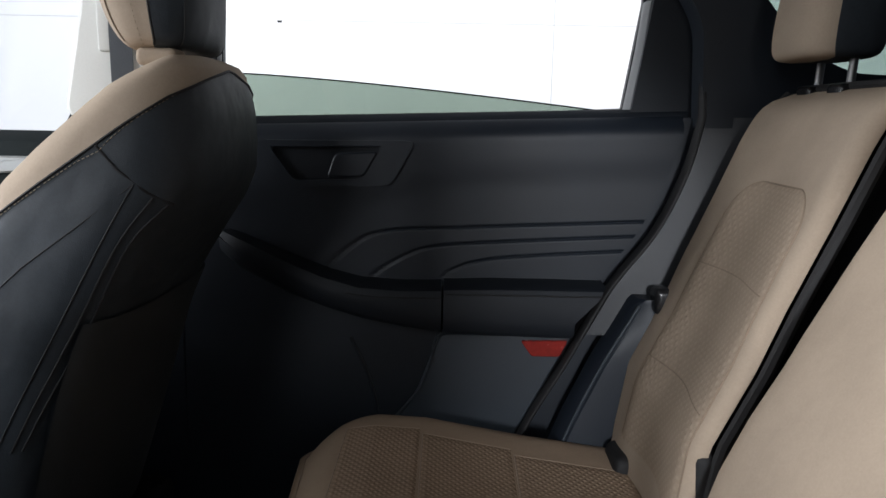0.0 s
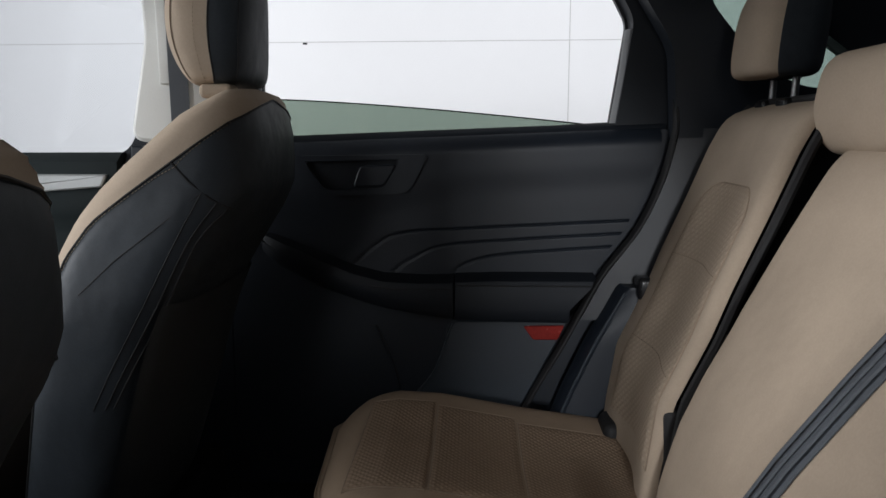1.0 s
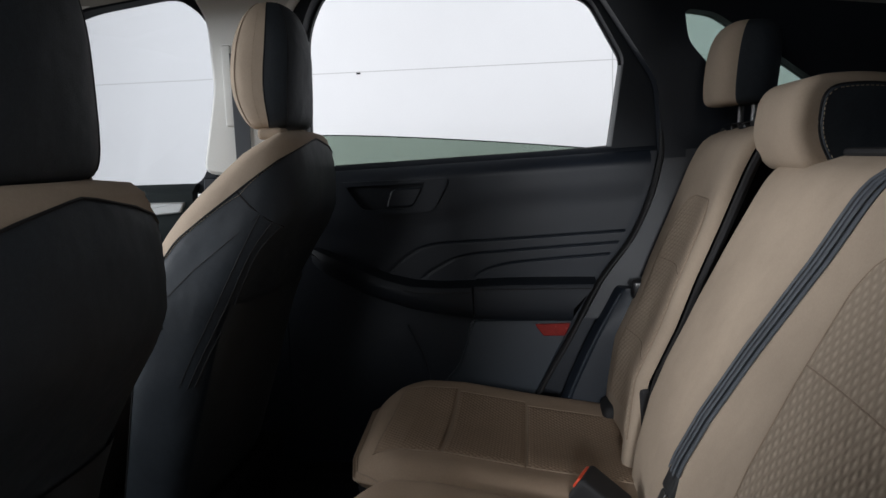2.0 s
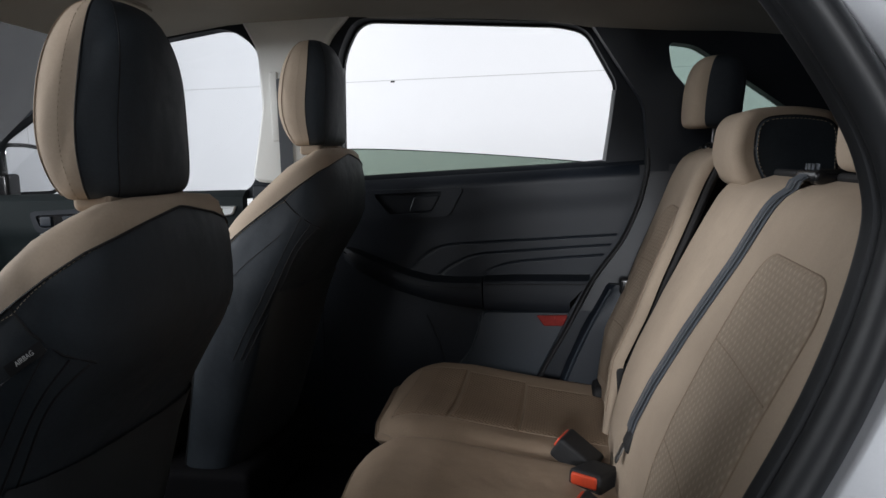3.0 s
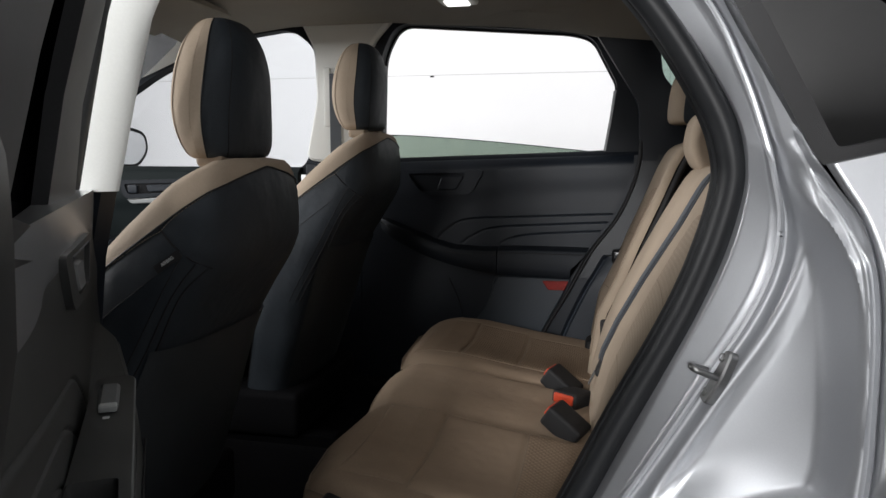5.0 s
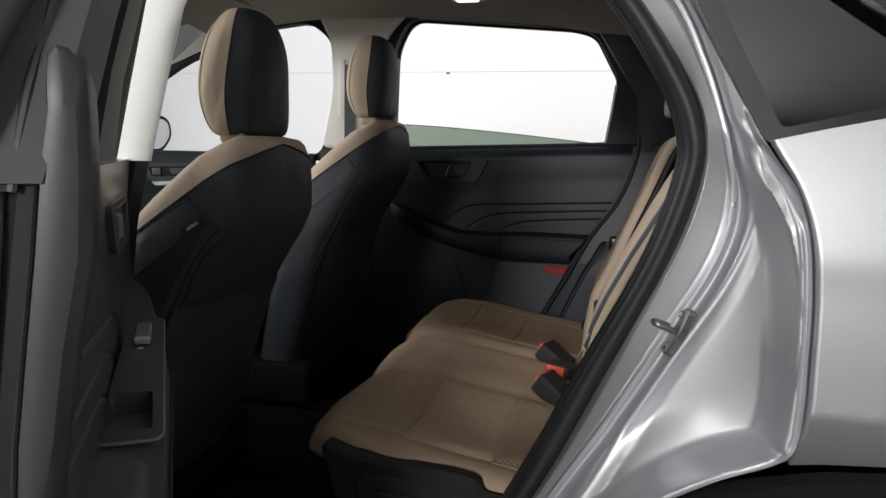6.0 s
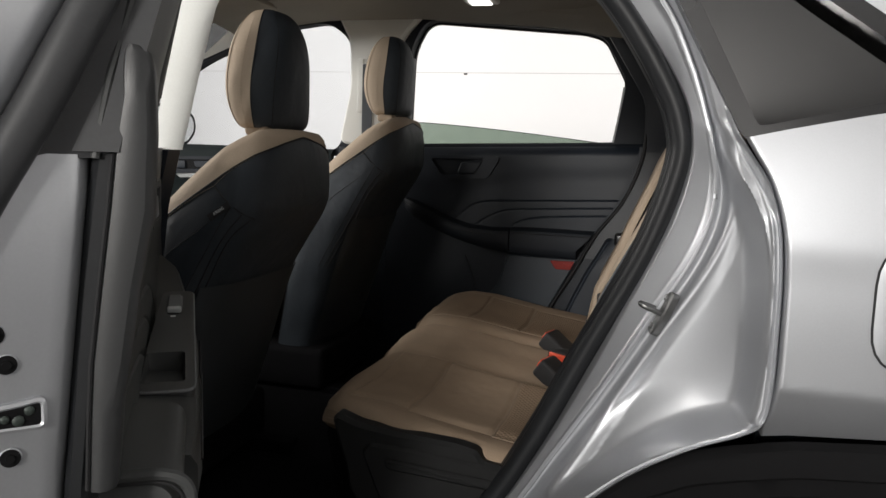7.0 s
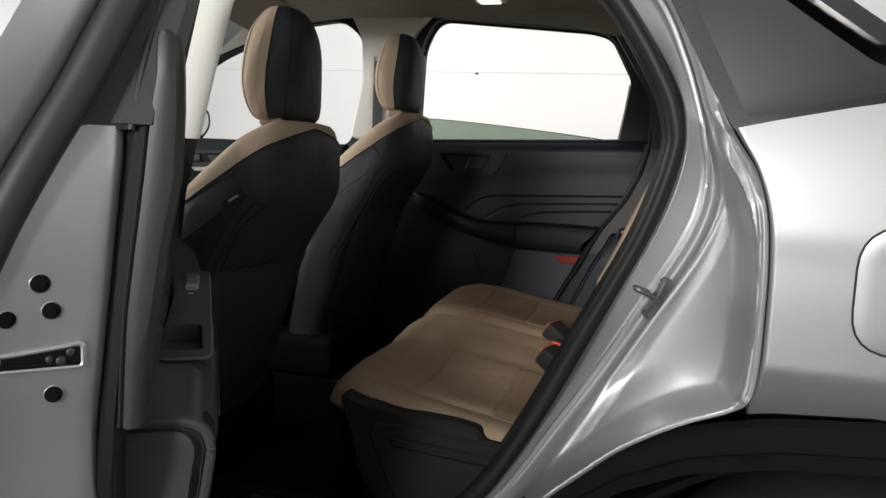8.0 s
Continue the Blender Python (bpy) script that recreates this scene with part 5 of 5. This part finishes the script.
# left middle pillar, trims and sill
blp = thing("middle_pillar_trim", -0.10, -0.62, 0.45, "pale grey upper and black lower lining of the middle pillar", "pillar trim")
part("upper_trim", loft([[(x, -0.674 + yy, z), (x + w * 0.5, -0.662 + yy, z), (x + w, -0.642 + yy, z), (x + w + 0.002, -0.634 + yy, z), (x, -0.634 + yy, z)] for x, w, z, yy in ((-0.150, 0.033, 1.125, 0.0), (-0.118, 0.035, 1.25, 0.0), (-0.086, 0.039, 1.37, 0.0), (-0.052, 0.055, 1.48, 0.01), (-0.02, 0.16, 1.60, 0.05))]), TRIM_LIGHT, blp, "pale grey plastic")
part("lower_trim", loft([[(x, -0.66, z), (x + w, -0.655, z), (x + w - 0.006, -0.612, z), (x, -0.612, z)] for x, w, z in ((-0.34, 0.13, 0.42), (-0.30, 0.115, 0.80), (-0.255, 0.100, 1.02), (-0.20, 0.072, 1.127))]), PLASTIC, blp, "black plastic")
part("pillar_seal", tube(spline([(-0.052, -0.645, 1.56), (-0.094, -0.660, 1.45), (-0.130, -0.668, 1.32), (-0.162, -0.672, 1.20), (-0.190, -0.677, 1.08), (-0.28, -0.685, 0.80), (-0.30, -0.685, 0.45)], 6), 0.020, 0.024, n=12, up=(0, 1, 0)), RUBBER_GREY, body, "dark grey rubber door seal")
part("middle_pillar", loft([[(x - 0.14, -0.74, z), (x - 0.005, -0.72, z), (x, -0.66, z), (x - 0.14, -0.64, z)] for x, z in ((-0.24, 0.42), (-0.24, 0.80), (-0.215, 1.10), (-0.165, 1.28), (-0.105, 1.45), (-0.03, 1.56))]), PLASTIC, body)
part("sill", box(-0.35, 0.45, -0.70, -0.60, 0.28, 0.42, 0.012), CLADDING, body)
part("sill_cover", box(-0.30, 0.40, -0.615, -0.575, 0.36, 0.432, 0.008), BASE_BLACK, body)

# closing walls of the cabin that stay out of sight
part("dashboard", rounded_box(-1.55, -1.25, -0.62, 0.70, 0.45, 1.08, 0.08), PLASTIC_SOFT, body, "black dashboard")
ws = part("windscreen", loft([[(-1.50, y, 1.05) for y in (-0.62, 0.70)], [(-0.80, y, 1.585) for y in (-0.60, 0.68)]], False), GLASS, body, "clear windscreen")
ws.visible_shadow = False
part("front_bulkhead", box(-1.60, -1.55, -0.66, 0.74, 0.30, 1.05), CLADDING, body)
part("front_door_left", slab([(-1.55, 0.40), (-0.33, 0.40), (-0.26, 1.10), (-1.55, 1.08)], -0.66, -0.74, on_y, 0.01), SILVER, body)
part("load_floor", box(0.74, 1.60, -0.60, 0.66, 0.60, 0.66), CARPET, body)
part("tailgate", box(1.56, 1.62, -0.62, 0.68, 0.62, 1.10), PLASTIC, body)
part("tailgate_glass", loft([[(1.60, y, 1.10) for y in (-0.60, 0.66)], [(1.42, y, 1.52) for y in (-0.58, 0.64)]], False), GLASS_DARK, body)
part("load_side_trim", box(0.80, 1.58, 0.63, 0.66, 0.60, 1.19), PLASTIC, body)
part("load_side_trim", box(0.88, 1.58, -0.62, -0.60, 0.60, 1.19), PLASTIC, body)


# ---- the open left rear door ----
TH = radians(56.0)
U, N = Vector((math.cos(TH), -math.sin(TH), 0)), Vector((math.sin(TH), math.cos(TH), 0))


def dr(u, z, n):
    return U * u + N * n + Vector((0, 0, z))


def laid_open(x, y, z):
    """A place of the closed right door, mirrored onto the open left one."""
    drop = clip01((0.55 - x) / 0.35) * (0.030 * clip01((z - 0.97) / 0.03) + 0.030 * clip01((z - 1.02) / 0.16))
    return dr(x + 0.64, z - 0.030 * clip01((1.0 - z) / 0.03) - drop, -0.492 + 0.007 * clip01((1.08 - z) / 0.20) + (0.70 - y))


od = thing("rear_car_door", 0.0, -0.95, 0.40, "silver rear door standing open, black lining with window switch", "car door")
# Same lining as the closed door, coloured paler as if lit.
door_inside(od, laid_open, N * -0.030, False, OPEN_LIT_GREY, OPEN_LIT_GREY)
CAP = [(0.911, -0.4912, -0.4738), (0.915, -0.491, -0.4735), (0.963, -0.489, -0.470), (0.996, -0.487, -0.464), (1.046, -0.481, -0.457), (1.094, -0.475, -0.448), (1.141, -0.470, -0.446), (1.165, -0.4662, -0.446), (1.180, -0.4660, -0.4465), (1.192, -0.4655, -0.4490), (1.1960, -0.4640, -0.4530)]
rows = []
for z, nl, nr in CAP:
    h = 0.0 if z < 1.185 else 0.004
    rows.append([dr(1.28, z, nl), dr(1.352 - h, z, nl), dr(1.360 - h, z, nl + 0.002), dr(1.362 - h, z, nl * 0.6 + nr * 0.4), dr(1.361 - h, z, nr - 0.006), dr(1.355 - h, z, nr - 0.001), dr(1.342 - h, z, nr), dr(1.28, z, nr - 0.004)])
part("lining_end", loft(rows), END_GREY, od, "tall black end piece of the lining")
part("lining_lower_end", loft([[dr(1.10, z, -0.512), dr(u1, z, -0.510), dr(u1 + 0.006, z, -0.504), dr(u1 + 0.004, z, n1 - 0.006), dr(u1 - 0.01, z, n1), dr(1.10, z, n1)] for z, u1, n1 in ((0.45, 1.11, -0.452), (0.60, 1.19, -0.450), (0.70, 1.24, -0.448), (0.78, 1.270, -0.445), (0.83, 1.280, -0.440), (0.856, 1.284, -0.436), (0.864, 1.285, -0.4365), (0.870, 1.285, -0.439), (0.875, 1.284, -0.444), (0.879, 1.281, -0.455))]), OPEN_LIT_GREY, od, "black lower lining end")
part("lining_edge", tube(spline([dr(u, z, n) for u, z, n in ((1.284, 0.886, -0.500), (1.284, 0.886, -0.47), (1.284, 0.885, -0.452), (1.284, 0.880, -0.438), (1.284, 0.870, -0.431), (1.284, 0.855, -0.429), (1.280, 0.83, -0.432), (1.269, 0.78, -0.438), (1.24, 0.70, -0.442), (1.19, 0.60, -0.445))], 5), 0.0048, n=8), OPEN_LIT_GREY, od, "rolled edge of the armrest")
part("gap_line", tube(spline([dr(u, z, n) for u, z, n in ((1.2875, 0.8805, -0.500), (1.2875, 0.8805, -0.47), (1.2875, 0.879, -0.450), (1.2875, 0.873, -0.440), (1.2875, 0.862, -0.4345), (1.284, 0.84, -0.4365), (1.273, 0.785, -0.443), (1.243, 0.70, -0.447))], 5), 0.0013, n=6), PIPING, od)
part("gap_line", tube([dr(1.3560, z, nl - 0.0008) for z, nl, nr in CAP[:7]], 0.0016, n=6), PIPING, od)

# painted shell: inner edge, outer edge of the shut face by height
SHUT = [(0.42, 1.05, 1.10), (0.55, 1.15, 1.21), (0.65, 1.24, 1.31), (0.75, 1.31, 1.39), (0.85, 1.352, 1.44), (0.95, 1.366, 1.46), (1.05, 1.370, 1.465), (1.10, 1.369, 1.46), (1.128, 1.364, 1.452)]
rows = []
for z in np.linspace(0.42, 1.128, 36):
    ui, uo = lerp_at(SHUT, z)
    ni = -0.487 - 0.022 * clip01((1.12 - z) / 0.22)
    row = [dr(0.45, z, ni + 0.004), dr(ui - 0.05, z, ni + 0.004), dr(ui - 0.012, z, ni), dr(ui - 0.003, z, ni - 0.004), dr(ui, z, ni - 0.012)]
    for t in (0.2, 0.45, 0.7, 0.9):
        row.append(dr(ui + (uo - ui) * (0.05 + 0.55 * t * t), z, ni - 0.012 - 0.09 * t))
    row += [dr(uo - 0.02, z, ni - 0.112), dr(uo, z, ni - 0.115), dr(uo + 0.002, z, ni - 0.120), dr(uo - 0.01, z, ni - 0.124), dr(0.45, z, -0.60)]
    rows.append(row)
part("door_shell", loft(rows), SILVER, od, "silver painted door shell and shut face", 60)
STRIP = [(0.70, -0.515, -0.500), (0.863, -0.511, -0.495), (0.913, -0.507, -0.491), (0.965, -0.503, -0.486), (1.041, -0.496, -0.4785), (1.10, -0.489, -0.470), (1.123, -0.486, -0.4665), (1.15, -0.477, -0.4635), (1.170, -0.469, -0.4618), (1.177, -0.4655, -0.4625)]
part("weather_strip", loft([[dr(1.26 if z > 0.8 else 1.17, z, a), dr(u, z, a + 0.001), dr(u + 0.004, z, a + (b - a) * 0.3), dr(u + 0.004, z, a + (b - a) * 0.7), dr(u, z, b - 0.001), dr(1.26 if z > 0.8 else 1.17, z, b)] for z, a, b in STRIP for u in (1.351 if z > 0.9 else 1.345 if z > 0.8 else 1.26,)]), RUBBER, od, "black rubber weather strip")
# window frame above the sill
def lean(u, v, d):
    return dr(u, v, d + 0.26 * max(0.0, v - 1.13) - 0.038 * clip01((1.12 - u) / 0.25))


FR_O = [(0.57, 1.06), (0.62, 1.24), (0.62, 1.36), (0.72, 1.52), (1.04, 1.60), (1.16, 1.55), (1.285, 1.38), (1.352, 1.20), (1.362, 1.13)]
FR_I = [(0.79, 1.10), (0.805, 1.24), (0.80, 1.36), (0.85, 1.47), (1.02, 1.555), (1.10, 1.52), (1.19, 1.37), (1.225, 1.23), (1.22, 1.15)]
part("window_frame", frame_ring(FR_O, FR_I, -0.500, -0.468, lean), RUBBER_GREY, od, "black window frame")
part("frame_rib", tube(spline([dr(1.358, 1.126, -0.482), dr(1.356, 1.16, -0.476), dr(1.350, 1.20, -0.467), dr(1.325, 1.28, -0.446), dr(1.285, 1.37, -0.423)], 5), 0.0028, n=8), OPEN_LIT_GREY, od, "pale edge of the frame")
part("frame_plate", loft([[lean(u0, z, -0.482), lean(u0 + 0.006, z, -0.500), lean(u0 + 0.02, z, -0.535), lean(u0, z, -0.535)] for u0, z in ((1.358, 1.126), (1.352, 1.20), (1.322, 1.29), (1.283, 1.38), (1.22, 1.47))]), RUBBER_GREY, od, "dark plate at the end of the window frame")
part("window_glass", slab(inset(FR_I, -0.01), -0.490, -0.486, lean, 0.001), GLASS_DIM, od, "dark privacy glass pane")
FLANGE = ((1.395, 0.90, -0.602), (1.395, 0.98, -0.588), (1.392, 1.05, -0.562), (1.386, 1.10, -0.538), (1.376, 1.15, -0.512), (1.364, 1.21, -0.484), (1.332, 1.28, -0.456), (1.285, 1.36, -0.430), (1.20, 1.45, -0.40))
part("edge_seal", tube(spline([dr(u, z, n) for u, z, n in FLANGE], 6), 0.011, 0.013, n=12), RUBBER_GREY, od, "dark grey rubber edge seal")
part("outer_flange", sheet([[dr(u + 0.004, z, n - 0.012), dr(u + 0.02, z + 0.002, n - 0.022), dr(u + 0.035, z + 0.005, n - 0.045), dr(u + 0.03, z + 0.008, n - 0.075)] for u, z, n in FLANGE[1:]], U * -0.006), SILVER, od, "silver outer door edge")
# switch plate and pull cup on the armrest
def on_plate(u, v, d):
    return dr(u, 0.912 - 0.145 * (u - 0.72) + d, v)


plate_o = round_poly([(0.705, -0.474), (0.705, -0.432), (1.030, -0.428), (1.030, -0.490)], 0.014, 5)
plate_i = round_poly([(0.928, -0.484), (0.928, -0.440), (1.010, -0.438), (1.010, -0.486)], 0.006, 5)
sp = part("switch_plate", frame_ring(plate_o, plate_i, -0.05, 0.0, on_plate), END_GREY, od, "black switch plate")
# Highlight along the plate's edge, drawn as a pale grey bar.
part("plate_rim_highlight", tube([on_plate(u, v, -0.002) for u, v in plate_o[3:21]], 0.002, n=6), SASH, sp)
part("pull_cup", loft([[on_plate(u, v, d) for u, v in q] for q, d in ((inset(plate_i, 0.0005), 0.0), (inset(plate_i, 0.003), -0.03), (inset(plate_i, 0.006), -0.045), (inset(plate_i, 0.018), -0.048))], True, False), OPEN_LIT_GREY, sp, "hollow pull cup")
# Cup floor coloured black for the shade down in the hollow.
part("cup_floor", slab(inset(plate_i, 0.004), -0.052, -0.046, on_plate, 0.001), BASE_BLACK, sp, "floor of the pull cup, its shade painted black")
# Grey colour stands for the ceiling mirrored in a gloss black switch.
sw = part("window_switch", slab(round_poly([(0.735, -0.467), (0.735, -0.446), (0.790, -0.446), (0.790, -0.467)], 0.005, 3), -0.004, 0.006, on_plate, 0.003), SASH, sp, "window switch, ceiling reflection painted as grey")
part("switch_lip", slab(round_poly([(0.788, -0.466), (0.788, -0.447), (0.798, -0.447), (0.798, -0.466)], 0.002, 3), 0.0, 0.0075, on_plate, 0.0015), DULL_SILVER, sw, "silver lip of the switch")
part("switch_mark", slab(round_poly([(0.806, -0.461), (0.806, -0.454), (0.811, -0.454), (0.811, -0.461)], 0.001, 2), 0.0, 0.0006, on_plate, 0.0002), WHITE_MARK, sp, "small white window symbol")


def shut_point(t, z):
    ui, uo = lerp_at(SHUT, z)
    ni = -0.487 - 0.022 * clip01((1.12 - z) / 0.22)
    return dr(ui + (uo - ui) * (0.05 + 0.55 * t * t), z, ni - 0.012 - 0.09 * t)


def on_shut(a, z, d, z0, t0):
    """A place on the shut face: a metres along it, d proud."""
    p, q = shut_point(t0, z0), shut_point(t0 + 0.05, z0)
    e = (q - p).normalized()
    out = Vector((0, 0, 1)).cross(e).normalized()
    if out.dot(U) < 0:
        out = -out
    return p + e * a + Vector((0, 0, z)) + out * d


for t0, z0, r0 in ((0.305, 1.0225, 0.0062), (0.22, 1.0035, 0.0058), (0.49, 1.000, 0.0057), (0.165, 0.944, 0.0057)):
    part("bolt_rim", loft([[on_shut(r * math.cos(a), r * math.sin(a), d, z0, t0) for a in np.linspace(0, 2 * math.pi, 20, endpoint=False)] for r, d in ((r0 * 1.12, 0.0), (r0 * 1.10, 0.0010), (r0 * 1.02, 0.0014), (r0 * 0.98, 0.0012))], True, False), SILVER, od)
    part("bolt", loft([[on_shut(r * math.cos(a), r * math.sin(a), d, z0, t0) for a in np.linspace(0, 2 * math.pi, 20, endpoint=False)] for r, d in ((r0 * 1.0, 0.0016), (r0 * 0.5, 0.0020), (r0 * 0.45, 0.0034), (r0 * 0.2, 0.0034))]), CLADDING, od, "dark socket bolt")
lat = round_poly([(-0.0225, -0.0105), (-0.0225, 0.0040), (-0.012, 0.0025), (0.020, 0.0000), (0.046, 0.0005), (0.048, -0.0065), (0.030, -0.0085)], 0.0025, 4)
part("latch_slot", loft([[on_shut(a, b, d, 0.974, 0.25) for a, b in q] for q, d in ((inset(lat, -0.002), 0.002), (lat, 0.0032), (inset(lat, 0.003), 0.0028))]), CLADDING, od, "dark latch opening")
part("latch_rim", loft([[on_shut(a, b, d, 0.974, 0.25) for a, b in q] for q, d in ((inset(lat, -0.0035), 0.0), (inset(lat, -0.003), 0.003), (inset(lat, -0.001), 0.004), (inset(lat, 0.0005), 0.0030))], True, False), SILVER, od)
for ca, cz, cr in ((-0.016, -0.0005, 0.0030), (-0.010, -0.006, 0.0034), (-0.003, -0.004, 0.0026)):
    part("latch_claw", loft([[on_shut(ca + r * math.cos(a), cz + r * math.sin(a), d, 0.974, 0.25) for a in np.linspace(0, 2 * math.pi, 10, endpoint=False)] for r, d in ((cr, 0.0025), (cr, 0.0036), (cr * 0.7, 0.0044), (cr * 0.2, 0.0046))]), LATCH_STEEL, od, "steel latch claw")
